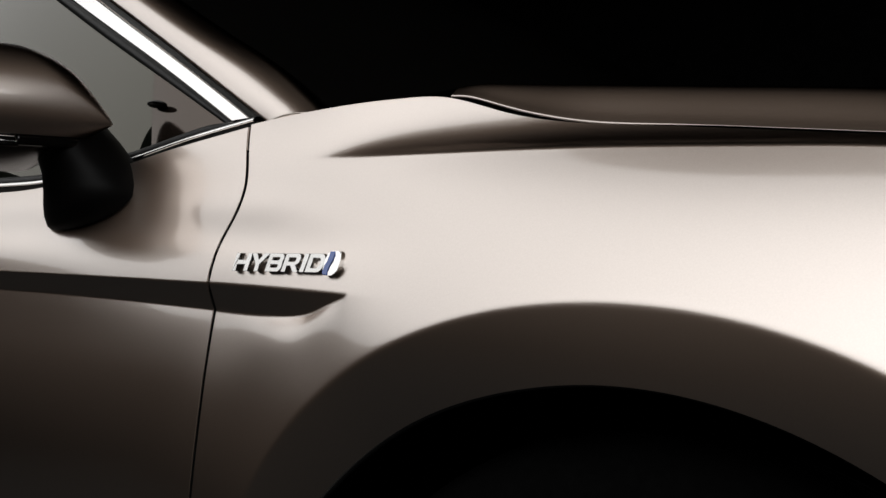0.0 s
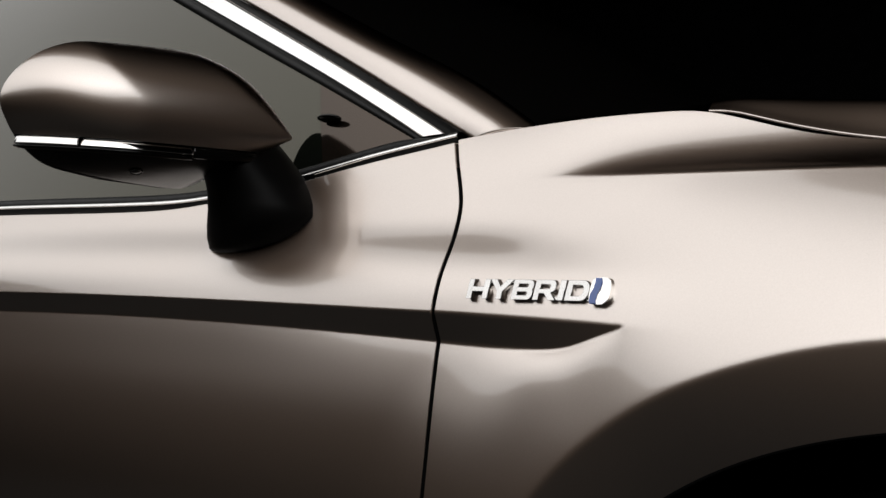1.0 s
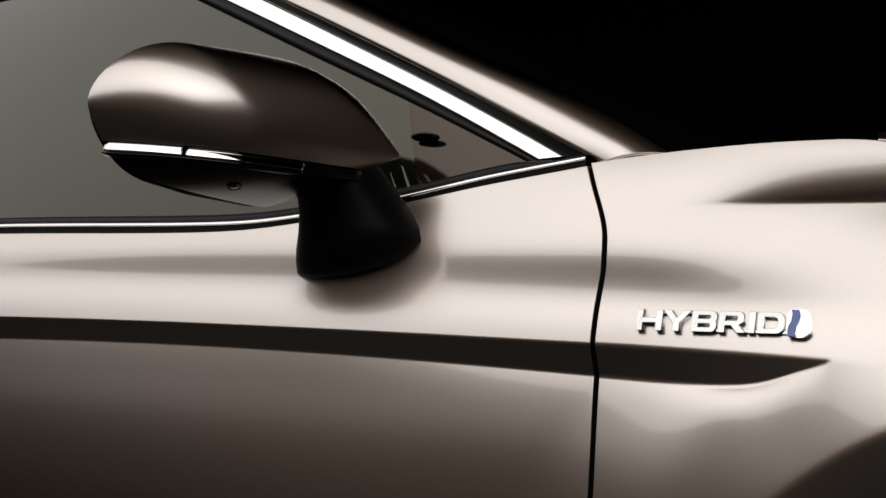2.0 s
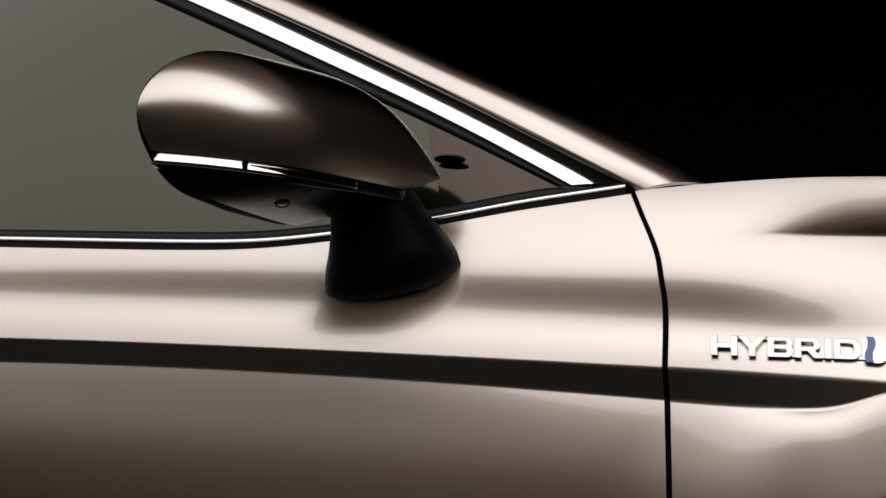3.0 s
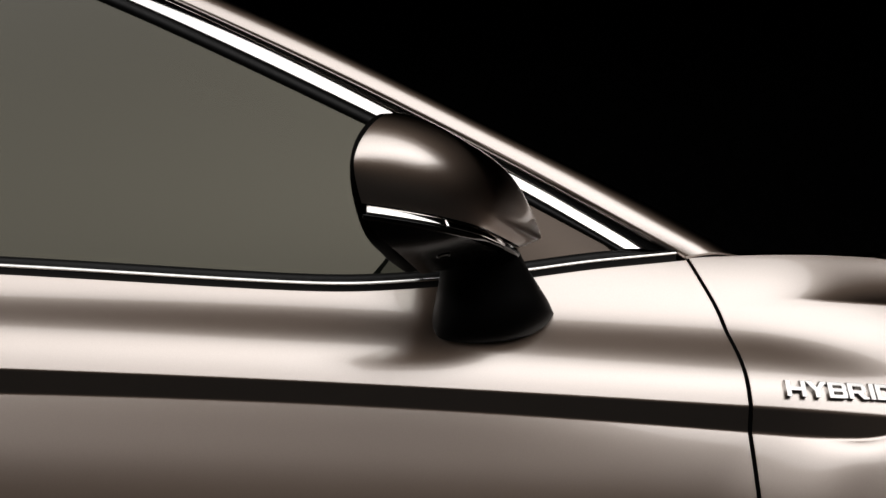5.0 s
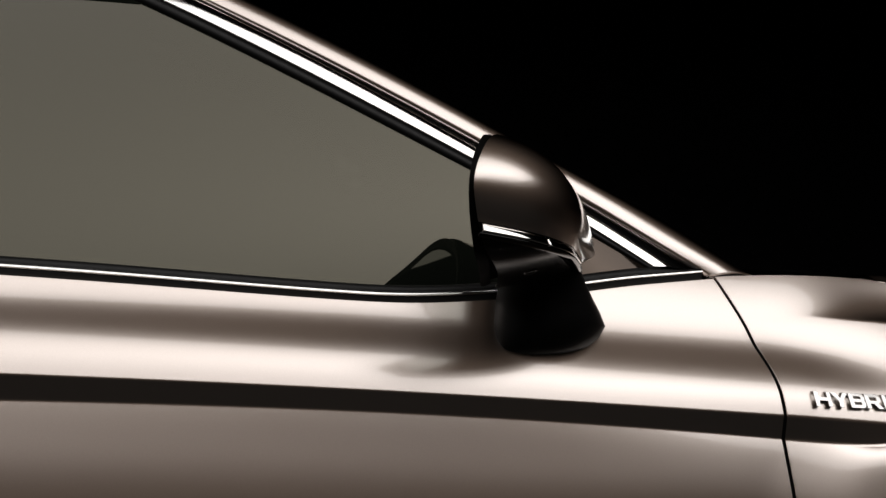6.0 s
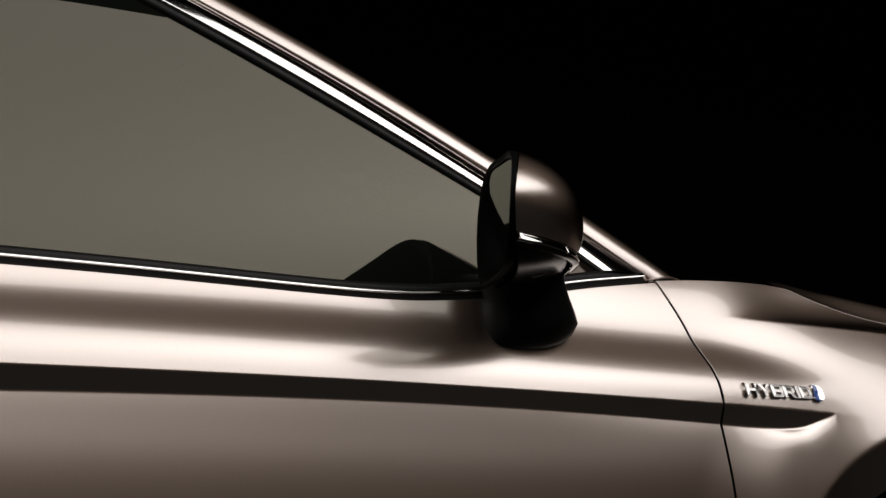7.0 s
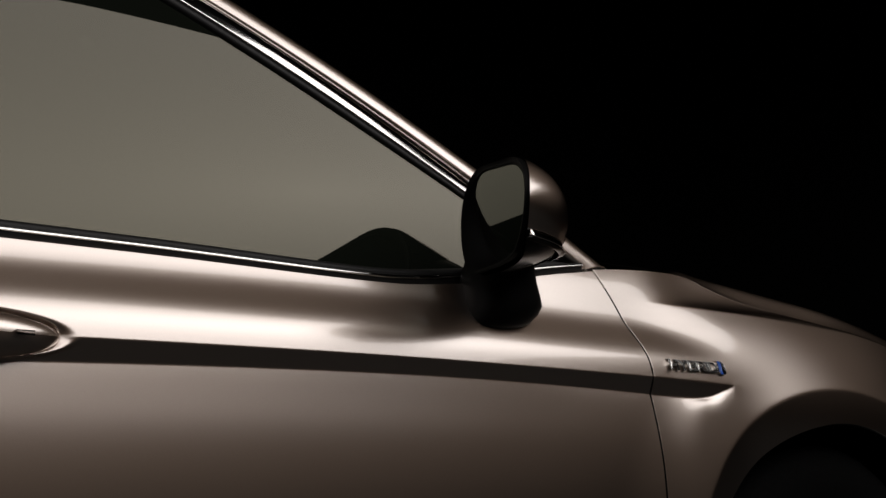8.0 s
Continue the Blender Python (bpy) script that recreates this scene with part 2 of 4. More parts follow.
FLARE = spline([0.6, 1.2, 1.6, 1.8, 2.0, 2.1, 2.2, 2.3, 2.42, 2.6, 3.0], [0.421, 0.4205, 0.4215, 0.4255, 0.4305, 0.4325, 0.4330, 0.4315, 0.4265, 0.418, 0.405])
SWELL = spline([0.0, 1.2, 1.6, 2.0, 2.17, 2.24, 2.32, 2.4, 2.6, 3.2], [0.026, 0.026, 0.026, 0.0170, 0.0135, 0.0135, 0.0135, 0.0135, 0.014, 0.014])


def soft_max(v, s):
    return s * np.logaddexp(0, v / s)


def lip_radius(x, z):
    return LIP_R + 0.007 * ease(1.62, 2.3, np.arctan2(z - AXLE_Z, x))


def side(x, z):
    """The y of the right flank at x, z."""
    h = z - ZC(x)
    front = ease(-0.95, -0.50, x)
    door = np.where(h >= 0, UPPER(h) * (1 - front) + UPPER_FRONT(h) * front, LOWER(-h)) + SIDE_Y
    k = z - RIDGE_Z(x)
    kp = np.maximum(k, 0)
    over = OVER_SMOOTH(kp) + HOLLOW(x) * (1 - np.exp(-kp / 0.013))
    fender = np.where(k >= 0, over, UNDER_RIDGE(-k)) + RIDGE_Y(x)
    b = ease(-0.42, -0.17, x + np.clip(1.0 * (z - 0.845), -0.04, 0.03))
    y = door * (1 - b) + fender * b
    # it swells out round the wheel up to the edge of the flare
    cx = np.where(x < -1.6, x + 2.825, x)
    r, turn = np.hypot(cx, z - AXLE_Z), np.arctan2(z - AXLE_Z, cx)
    q = np.clip((FLARE(turn) + 0.15 - r) / 0.15, 0, 2)
    y = y - SWELL(turn) * np.maximum(q - soft_max(q - 1, 0.008), 0) ** 1.7
    w = np.where(x > -0.236, 0.0, np.clip(STRIP(x), 0, 1))
    fade = 0.070 - 0.030 * ease(-0.75, -0.42, x) - 0.031 * ease(-0.40, -0.295, x)
    groove = np.where(h > 0, 0, np.where(h > -w, -h, w * np.exp(-np.clip(-w - h, 0, 1) / fade))) * (0.40 - 0.08 * ease(-0.42, -0.30, x))
    # the scoop behind the door handle
    rho = np.hypot((x + 1.3216) / 0.112, (z - 0.8167 + 0.04 * (x + 1.3216)) / 0.0255)
    y = y + groove * ease(0.96, 1.06, rho) + PLAN(x) + 0.015 * ease(1.02, 0.66, rho)
    return y + 0.20 * soft_max(FLARE(turn) - r, 0.0018) * (r < 0.6)


def flank_normals(x, z):
    e = 0.0012
    nx = (side(x + e, z) - side(x - e, z)) / (2 * e)
    nz = (side(x, z + e) - side(x, z - e)) / (2 * e)
    n = np.stack([nx, -np.ones_like(nx), nz], -1)
    return n / np.linalg.norm(n, axis=-1, keepdims=True)


def rows_between(x, low, high, counts, ridge=False):
    """Heights at each x, in zones divided by the strip's foot, the crease and the wing's ridge."""
    zc = np.minimum(ZC(x), RIDGE_Z(x) - 0.03) if ridge else ZC(x)
    zl = zc - np.where(x > -0.236, 0.0005, np.clip(STRIP(x), 0.0005, 1))
    rows = [low + (zl - low) * (1 - (1 - np.linspace(0, 1, counts[0])) ** counts[3])[:, None]]
    rows.append(zl + (zc - zl) * np.linspace(0, 1, counts[1])[1:, None])
    if ridge:
        zr, n = np.minimum(RIDGE_Z(x), high - 0.002), counts[2] * 3 // 5
        rows.append(zc + (zr - zc) * np.linspace(0, 1, n)[1:, None])
        rows.append(zr + (high - zr) * np.linspace(0, 1, counts[2] - n)[1:, None])
    else:
        rows.append(zc + (high - zc) * np.linspace(0, 1, counts[2])[1:, None])
    return np.concatenate(rows)


TOP_EDGE = (0, 0, 0.35)


def flank_panel(name, x_rear, x_front, low, high, counts, columns, parent, label, arch=None):
    """A sheet-metal panel of the flank; its ends follow the given lines and its edges turn in."""
    s = np.linspace(0, 1, columns)
    if name == "front_door":
        # closer columns round the handle
        s = np.interp(s, [0, 0.4, 1], [0, 0.215, 1])
    xm = x_rear(0.8) + (x_front(0.8) - x_rear(0.8)) * s
    wing = arch == 0.0
    z = rows_between(xm, low(xm), high(xm), counts, wing)
    for _ in range(3):
        x = x_rear(z) + (x_front(z) - x_rear(z)) * s[None, :]
        z = np.stack([rows_between(x[i], low(x[i]), high(x[i]), counts, wing)[i] for i in range(len(z))])
    keep = None
    if arch is not None:
        r = np.hypot(x - arch, z - AXLE_Z)
        lip = lip_radius(x - arch, z)
        inside = r < lip
        keep = ~(inside[:-1, :-1] & inside[:-1, 1:] & inside[1:, 1:] & inside[1:, :-1])
        f = np.where(inside, lip / np.maximum(r, 1e-6), 1)
        x, z = arch + (x - arch) * f, AXLE_Z + (z - AXLE_Z) * f
    y = side(x, z)
    nrm = flank_normals(x, z)
    # turned-in edges: front and rear ends, and the top
    def fold(arr_p, arr_n, axis, first, lead):
        p = arr_p.take(0 if first else -1, axis)
        n0 = arr_n.take(0 if first else -1, axis)
        out_p, out_n = [], []
        if lead == TOP_EDGE:
            # down into the bonnet's gap, or flat in under the pillar behind it
            w = ease(-0.262, -0.222, p[:, :1])
            for d_in, d_flat, d_down in ((0.0010, 0.0010, 0.0003), (0.0018, 0.012, 0.003), (0.0022, 0.045, 0.03)):
                out_p.append(p + np.array((0, 1, 0)) * (d_in * w + d_flat * (1 - w)) - np.array((0, 0, 1)) * d_down * w + np.array((0, 0, 0.06)) * d_flat * (1 - w))
                m = n0 * (0.6 if d_in < 0.0015 else 0.0) + np.array((0, 1, 0.1)) * w + np.array((0, -0.25, 1)) * (1 - w)
                out_n.append(m / np.linalg.norm(m, axis=-1, keepdims=True))
            return np.concatenate([arr_p, np.stack(out_p, axis)], axis), np.concatenate([arr_n, np.stack(out_n, axis)], axis)
        for d_lead, d_in in ((0.0004, 0.0004), (0.0006, 0.003), (0.0006, 0.025)):
            out_p.append(p + np.array(lead) * d_lead + np.array((0, 1, 0)) * d_in)
            m = n0 * (0.6 if d_in < 0.002 else 0.0) + np.array(lead)
            out_n.append(m / np.linalg.norm(m, axis=-1, keepdims=True))
        if first:
            out_p, out_n = out_p[::-1], out_n[::-1]
            return np.concatenate([np.stack(out_p, axis), arr_p], axis), np.concatenate([np.stack(out_n, axis), arr_n], axis)
        return np.concatenate([arr_p, np.stack(out_p, axis)], axis), np.concatenate([arr_n, np.stack(out_n, axis)], axis)

    pos = np.stack([x, y, z], -1)
    pos, nrm = fold(pos, nrm, 1, True, (-1, 0, 0))
    pos, nrm = fold(pos, nrm, 1, False, (1, 0, 0))
    pos, nrm = fold(pos, nrm, 0, False, TOP_EDGE if wing else (0, 0, 1))
    if keep is not None:
        keep = np.pad(keep, ((0, 3), (3, 3)), constant_values=True)
        keep[:, :3] = True
    return link(name, sheet_mesh(name, pos, nrm, keep), PAINT, parent, label)


car = tagged(new("car"), "champagne silver hybrid sedan parked on a dark studio floor", "car")

GAP = 0.0025
door = flank_panel("front_door", lambda z: -1.46 + 0 * z, lambda z: GAP_X(z) - GAP, lambda x: 0.24 + 0 * x, lambda x: BELT_Z(x) - 0.011, (90, 16, 80, 1.7), 360, car, "champagne metallic door panel with a sharp crease")
fender = flank_panel("front_fender", lambda z: GAP_X(z) + GAP, lambda z: 0.80 + 0 * z, lambda x: 0.24 + 0 * x, lambda x: FENDER_TOP(x) - 0.002, (230, 10, 76, 1.0), 500, car, "champagne metallic wing with a flared wheel arch", arch=0.0)


def arch_lip(cx):
    """The turned-in lip of a wheel arch and the liner behind it."""
    a = np.radians(np.linspace(-10, 190, 120))
    lr = lip_radius(np.cos(a), AXLE_Z + np.sin(a))
    x, z = lr * np.cos(a), AXLE_Z + lr * np.sin(a)
    y = side(x + cx, z)
    rows = []
    for dr, dy in ((0.0, 0.0), (-0.0015, 0.002), (-0.002, 0.006), (-0.001, 0.03)):
        rows.append(np.stack([cx + x * (1 + dr / LIP_R), y + dy, AXLE_Z + (z - AXLE_Z) * (1 + dr / LIP_R)], -1))
    lip = link("arch_lip", sheet_mesh("arch_lip", rows), PAINT, car)
    rows = []
    for r, dy in ((0.372, 0.03), (0.40, 0.06), (0.41, 0.30), (0.0, 0.31)):
        rows.append(np.stack([cx + x / LIP_R * r, (y + dy) if r else y * 0 - 0.60, AXLE_Z + (z - AXLE_Z) / LIP_R * r], -1))
    return [lip, link("wheel_well", sheet_mesh("wheel_well", rows), LINER_AND_SHADE, car, "black wheel arch liner")]


arches = arch_lip(0.0)


CROWN_Z = spline([-0.25, -0.22, -0.15, -0.09, 0, 0.1, 0.2, 0.35, 0.55, 0.8], [0.9400, 0.9385, 0.9305, 0.9240, 0.9115, 0.8965, 0.8790, 0.845, 0.79, 0.70])


def bonnet():
    rows, nr = [], 120
    t = np.r_[np.linspace(0, 0.2, 40), np.linspace(0.2, 1, 26)[1:]]
    for i in range(nr):
        s = i / (nr - 1)
        x0 = -0.2195 + (0.80 + 0.2195) * s
        edge = float(side(np.array(x0), FENDER_TOP(x0) - 0.001)) + 0.006 + 0.003 * float(ease(-0.05, -0.2, x0))
        d = t * -edge
        x = x0 - 0.13 * (1 - s) * np.sin(t * math.pi / 2) + 0.16 * s * np.sin(t * math.pi / 2)
        # it swells up from the gap to its crown
        k = np.minimum(1, d / (0.020 + 0.018 * float(ease(-0.22, -0.10, x0))))
        swell = k * k * (3 - 2 * k) * 0.4 + np.sin(k * math.pi / 2) * 0.6
        z = FENDER_TOP(x0) + 0.0005 + 0.0030 * ease(-0.04, -0.17, x0) * ease(-0.235, -0.19, x0) + (CROWN_Z(x0) - FENDER_TOP(x0)) * swell + 0.03 * (1 - (1 - t) ** 2)
        rows.append(np.stack([x, edge + d, z], -1))
    rows = np.array(rows)
    fade = 0.2 + 0.8 * ease(0.06, -0.08, rows[:, :1, :1])
    roll = np.concatenate([rows[:, :1] + np.array((0.0, a, b)) * fade for a, b in ((-0.0003, -0.0024), (-0.0007, -0.0014), (-0.0004, -0.0004))], 1)
    # the fold below is coloured black in place of the gap's shade
    hem = np.concatenate([rows[:, :1] + np.array((0.0, a, b)) for a, b in ((0.012, -0.03), (0.006, -0.007), (-0.0001, -0.0026))], 1)
    link("bonnet_hem", sheet_mesh("bonnet_hem", hem), LINER_AND_SHADE, car, "folded edge under the bonnet, coloured dark for the gap's shade")
    link("bonnet", sheet_mesh("bonnet", np.concatenate([roll, rows], 1)), PAINT, car, "champagne metallic bonnet, wide and gently crowned")


bonnet()

# ---- pillar, window and trims ----
GLASS_TOP = rail([(-0.5011, -0.8135, 0.9362), (-0.6107, -0.8072, 0.9965), (-0.7228, -0.7936, 1.0549), (-0.9342, -0.7566, 1.1655), (-1.1522, -0.7031, 1.2723), (-1.4022, -0.6418, 1.3577), (-1.7022, -0.6101, 1.3903)])
CHROME_LOW = rail([(-0.5011, -0.8089, 0.9393), (-0.6107, -0.8004, 1.0048), (-0.7228, -0.7877, 1.0658), (-0.9342, -0.7522, 1.1769), (-1.1522, -0.7004, 1.2830), (-1.4022, -0.6408, 1.3671), (-1.7022, -0.6107, 1.3982)])
CHROME_TOP = rail([(-0.4754, -0.8064, 0.9400), (-0.5909, -0.7967, 1.0094), (-0.7009, -0.7835, 1.0718), (-0.9073, -0.7485, 1.1851), (-1.1223, -0.6970, 1.2908), (-1.3923, -0.6359, 1.3803), (-1.7023, -0.6039, 1.4164)])
PILLAR_LOW = rail([(-0.4496, -0.8165, 0.9365), (-0.5661, -0.8039, 1.0046), (-0.6731, -0.7881, 1.0656), (-0.8641, -0.7548, 1.1691), (-1.0821, -0.7000, 1.2812), (-1.3621, -0.6339, 1.3913), (-1.7021, -0.5977, 1.4207)])
PILLAR_TOP = rail([(-0.3885, -0.7976, 0.9415), (-0.4652, -0.7792, 0.9924), (-0.5544, -0.7637, 1.0411), (-0.7742, -0.7280, 1.1624), (-0.9942, -0.6755, 1.2778), (-1.2942, -0.6030, 1.4014), (-1.6942, -0.5610, 1.4409)])
OUT = np.array((0.20, -0.90, 0.38))

loft("window_trim", [shifted(CHROME_LOW, (0, 0.006, 0)), shifted(CHROME_LOW, OUT * 0.0005), between(CHROME_LOW, CHROME_TOP, 0.12, OUT * 0.0005), between(CHROME_LOW, CHROME_TOP, 0.5, OUT * 0.0007), between(CHROME_LOW, CHROME_TOP, 0.88, OUT * 0.0005), CHROME_TOP, shifted(CHROME_TOP, (0, 0.006, 0))], CHROME, car, "bright chrome window surround")
loft("pillar_seal", [shifted(CHROME_LOW, (0, 0.01, 0)), shifted(CHROME_TOP, (0, 0.006, 0)), between(CHROME_TOP, PILLAR_LOW, 0.5, (0, 0.008, 0)), shifted(PILLAR_LOW, (0, 0.012, 0))], RUBBER, car, "black rubber seal")


def pillar_line(t):
    """A line along the pillar's skin, flatter at its foot."""
    return lambda u: PILLAR_LOW(u) * (1 - t) + PILLAR_TOP(u) * t + OUT * 0.012 * math.sin(math.pi * t) * (0.65 + 0.35 * ease(0.0, 0.16, u))[:, None]


prof = [shifted(PILLAR_LOW, (0, 0.014, -0.001))]
for k in range(13):
    t = k / 12
    prof.append(pillar_line(t))
prof += [shifted(PILLAR_TOP, (0.002, 0.010, -0.002)), shifted(PILLAR_TOP, (0.0, 0.035, -0.010))]
loft("a_pillar", prof, PAINT, car, "champagne metallic windscreen pillar", n=90, u0=-0.010)


def pillar_foot():
    """The bright folded hem at the pillar's foot and a black sheet for the shade between it and the wing."""
    foot = np.array([pillar_line(t)(np.array([-0.010]))[0] for t in np.linspace(0, 1, 40)])
    turns = ((0.0000, 0.0010), (0.0011, 0.0006), (0.0014, -0.0002), (0.0010, -0.0010), (0.0, -0.0012))
    link("pillar_hem", sheet_mesh("pillar_hem", [foot + OUT * a + np.array((0, 0, b)) for a, b in turns]), PAINT, car)
    # a black sheet fills the gap and stands for its shade
    low = foot.copy()
    low[:, 2] = FENDER_TOP(low[:, 0]) - 0.012
    link("pillar_gap", sheet_mesh("pillar_gap", [foot + np.array((0, 0.001, 0)), foot + np.array((0, 0.004, -0.002)), low + np.array((0, 0.004, 0))]), RUBBER, car, "black sheet for the shade in the gap under the windscreen pillar")


pillar_foot()


def belt_point(x, dy, dz):
    return np.stack([x, BELT_Y(x) + dy, BELT_Z(x) + dz], -1)


bx = np.linspace(-1.46, -0.449, 140)
seal = 0.35 + 0.65 * ease(-0.455, -0.53, bx)
link("belt_seal", sheet_mesh("belt_seal", [belt_point(bx, a, b) for a, b in ((0.02, 0.0115 * seal), (0.006, 0.0095 * seal), (0.001, 0.0065 * seal), (0.0005, 0.003), (0.0, -0.004), (0.0, -0.010), (0.008, -0.0125))]), RUBBER, car, "black rubber strip under the window")
link("belt_trim", sheet_mesh("belt_trim", [belt_point(bx, a, b) for a, b in ((0.006, 0.0028), (0.0006, 0.0025), (-0.0006, 0.0017), (-0.0022, -0.0009), (-0.0021, -0.0017), (0.002, -0.0024))]), CHROME, car, "thin chrome strip along the window's foot")


def pane(lines, thick=0.004):
    """A closed pane from a grid of places."""
    g = np.array(lines)
    a = sheet_mesh("pane", g)
    bm = bmesh.new()
    bm.from_mesh(a)
    bpy.data.meshes.remove(a)
    bmesh.ops.solidify(bm, geom=bm.faces[:], thickness=thick)
    return bm


def grid_between(low, top, n=24, radius=1.6):
    """Lines from foot to top of a pane that is bowed outwards by this radius."""
    bow = (np.linalg.norm(top - low, axis=1) ** 2 / (8 * radius))[:, None]
    return [low * (1 - t) + top * t + np.array((0, -1, 0.35)) * bow * 4 * t * (1 - t) for t in np.linspace(0, 1, n)]


SAIL = 0.118
us = np.linspace(SAIL, 0.93, 70)
tops = GLASS_TOP(us) + np.array((0, 0.005, 0.0))
lx = np.interp(us, [SAIL, 0.93], [-0.613, -1.46])
lows = np.stack([lx, BELT_Y(lx) + 0.013, BELT_Z(lx) + 0.004], -1)
part("side_window", pane(grid_between(lows, tops, 40)), GLASS, car, "green-tinted door window, closed, reflecting the lamp")
us = np.linspace(0.0, SAIL - 0.0002, 14)
tops = GLASS_TOP(us) + np.array((0, 0.005, 0.0))
lx = np.interp(us, [0, SAIL - 0.0002], [-0.495, -0.6128])
share = us / SAIL
ly = (BELT_Y(lx) + 0.013) * share + (tops[:, 1] - 0.36 * (tops[:, 2] - BELT_Z(lx) - 0.004)) * (1 - share)
lows = np.stack([lx, ly, BELT_Z(lx) + 0.004], -1)
sail = part("sail_panel", pane(grid_between(lows, tops), 0.004), PIANO_BLACK, car, "gloss black triangle at the window's front corner")
fr = [shifted(CHROME_LOW, (0, 0.004, 0)), shifted(CHROME_LOW, (0, 0.001, -0.0004)), between(CHROME_LOW, GLASS_TOP, 0.5, (0, 0.0, 0)), shifted(GLASS_TOP, (-0.0028, 0.0025, -0.0005)), shifted(GLASS_TOP, (-0.004, 0.0065, -0.0007))]
loft("window_seal", fr, RUBBER, car, "black rubber run round the glass", u1=0.93)


# ---- cabin, screen and roof ----
def mirrored(ob):
    """The same part on the car's left side, on the same mesh."""
    made = {}
    for o in (ob, *ob.children_recursive):
        c = o.copy()
        scene.collection.objects.link(c)
        made[o] = c
        c.parent = made.get(o.parent, o.parent)
    made[ob].scale = (1, -1, 1)
    return made[ob]


def cabin():
    ys = np.linspace(0, 1, 15)
    u = np.linspace(0, 0.74, 40)
    right = PILLAR_TOP(u) + np.array((-0.004, 0.032, -0.008))
    rows = []
    for t in ys:
        bow = 1 - (2 * t - 1) ** 2
        rows.append(right * np.array((1, 1 - 2 * t, 1)) + bow * np.array((0.10, 0, 0.035)))
    link("windscreen", sheet_mesh("windscreen", rows), GLOSS_BLACK, car, "dark windscreen glass")
    u = np.linspace(0.74, 1, 24)
    right = PILLAR_TOP(u) + np.array((0.0, 0.01, 0.002))
    rows = []
    for t in ys:
        bow = 1 - (2 * t - 1) ** 2
        rows.append(right * np.array((1, 1 - 2 * t, 1)) + bow * np.array((0.10, 0, 0.035)) * (1 - 0.4 * (u - 0.74)[:, None] / 0.26))
    link("roof", sheet_mesh("roof", rows), PAINT, car, "champagne metallic roof")
    # cowl between bonnet and screen
    y = np.linspace(-0.79, 0.79, 30)
    rows = [np.stack([-0.215 - 0.13 * np.cos(y / 0.8 * math.pi / 2), y, 0.925 + 0.02 * np.cos(y)], -1), np.stack([-0.375 + 0.09 * np.cos(y / 0.8 * math.pi / 2), y, 0.930 + 0.02 * np.cos(y)], -1)]
    link("cowl", sheet_mesh("cowl", rows), MATTE_BLACK, car, "black plastic cowl panel")
    bm = bmesh.new()
    bmesh.ops.create_cube(bm, size=1, matrix=Matrix.Translation((-1.5, 0, 0.65)) @ Matrix.Diagonal((2.0, 1.40, 0.45, 1)))
    bmesh.ops.bevel(bm, geom=bm.edges[:], offset=0.05, segments=3, affect="EDGES")
    part("cabin", bm, CABIN, car, "black unlit cabin")


cabin()


# ---- door mirror ----
M_O, M_N, M_U = Vector((-0.7396, -0.9878, 0.9690)), Vector((0.9566, -0.2914, 0)), Vector((-0.2914, -0.9566, 0))
# the rim's distance from its middle, all round, from the outer end over the top
RIM = [0.0956, 0.0822, 0.0680, 0.0572, 0.0528, 0.0576, 0.0800, 0.1054, 0.1129, 0.1113, 0.1033, 0.0799, 0.0733, 0.0750, 0.0860, 0.0932]
RIM_AT = spline([(k - 16) * math.pi / 8 for k in range(49)], RIM * 3 + RIM[:1])
R_U, R_V = -0.012, 0.004
M_CUT, M_FALL = -0.0338, 0.115     # the seam's height at the rim, and its fall towards the nose


def m_at(u, v, n):
    return M_O + M_U * u + Vector((0, 0, 1)) * v + M_N * (n + 0.064 * v)


def dome(a, s):
    """A point of the bowl: from the rim at angle a (s 0) to the ridge in front (s 1)."""
    c, q = math.cos(a), math.sin(a)
    r = float(RIM_AT(a))
    u0, v0 = R_U + r * c, R_V + r * q
    w = (max(c, 0) ** 2, max(-c, 0) ** 2, max(q, 0) ** 2, max(-q, 0) ** 2)     # outer, inner, top, foot
    e = sum(x * y for x, y in zip(w, (1.593, 1.543, 1.429, 1.425)))
    k = sum(x * y for x, y in zip(w, (2.359, 2.875, 2.489, 2.359)))
    f = max(0.0, 1 - s**e) ** (1 / k)
    root = math.sqrt(c * c + 0.12)
    ur = R_U + 0.1256 * (c - root) / 2 - 0.0444 * (c + root) / 2
    vr = -0.0305
    n = s * (0.0802 - 0.1793 * ur) - 1.4106 * max(0.0, u0) ** 2 * (1 - s)
    return ur + (u0 - ur) * f, vr + (v0 - vr) * f, n


LOOP = [2 * math.pi * k / 160 for k in range(160)]


def bowl_skin():
    """Hull points of the bowl, with their shares of its surface."""
    bm = bmesh.new()
    for k in range(40):
        for a in LOOP[::2]:
            bm.verts.new(m_at(*dome(a, math.sin(k / 39 * math.pi / 2))))
    r = bmesh.ops.convex_hull(bm, input=bm.verts[:])
    bmesh.ops.delete(bm, geom=[g for g in r["geom_interior"] if isinstance(g, bmesh.types.BMVert)], context="VERTS")
    at = np.array([v.co for v in bm.verts])
    share = np.array([sum(f.calc_area() for f in v.link_faces) for v in bm.verts])
    bm.free()
    return at, share / share.sum()


SKIN, SKIN_SHARE = bowl_skin()
ROUND = 300.0        # the smaller, the rounder the bowl's edges


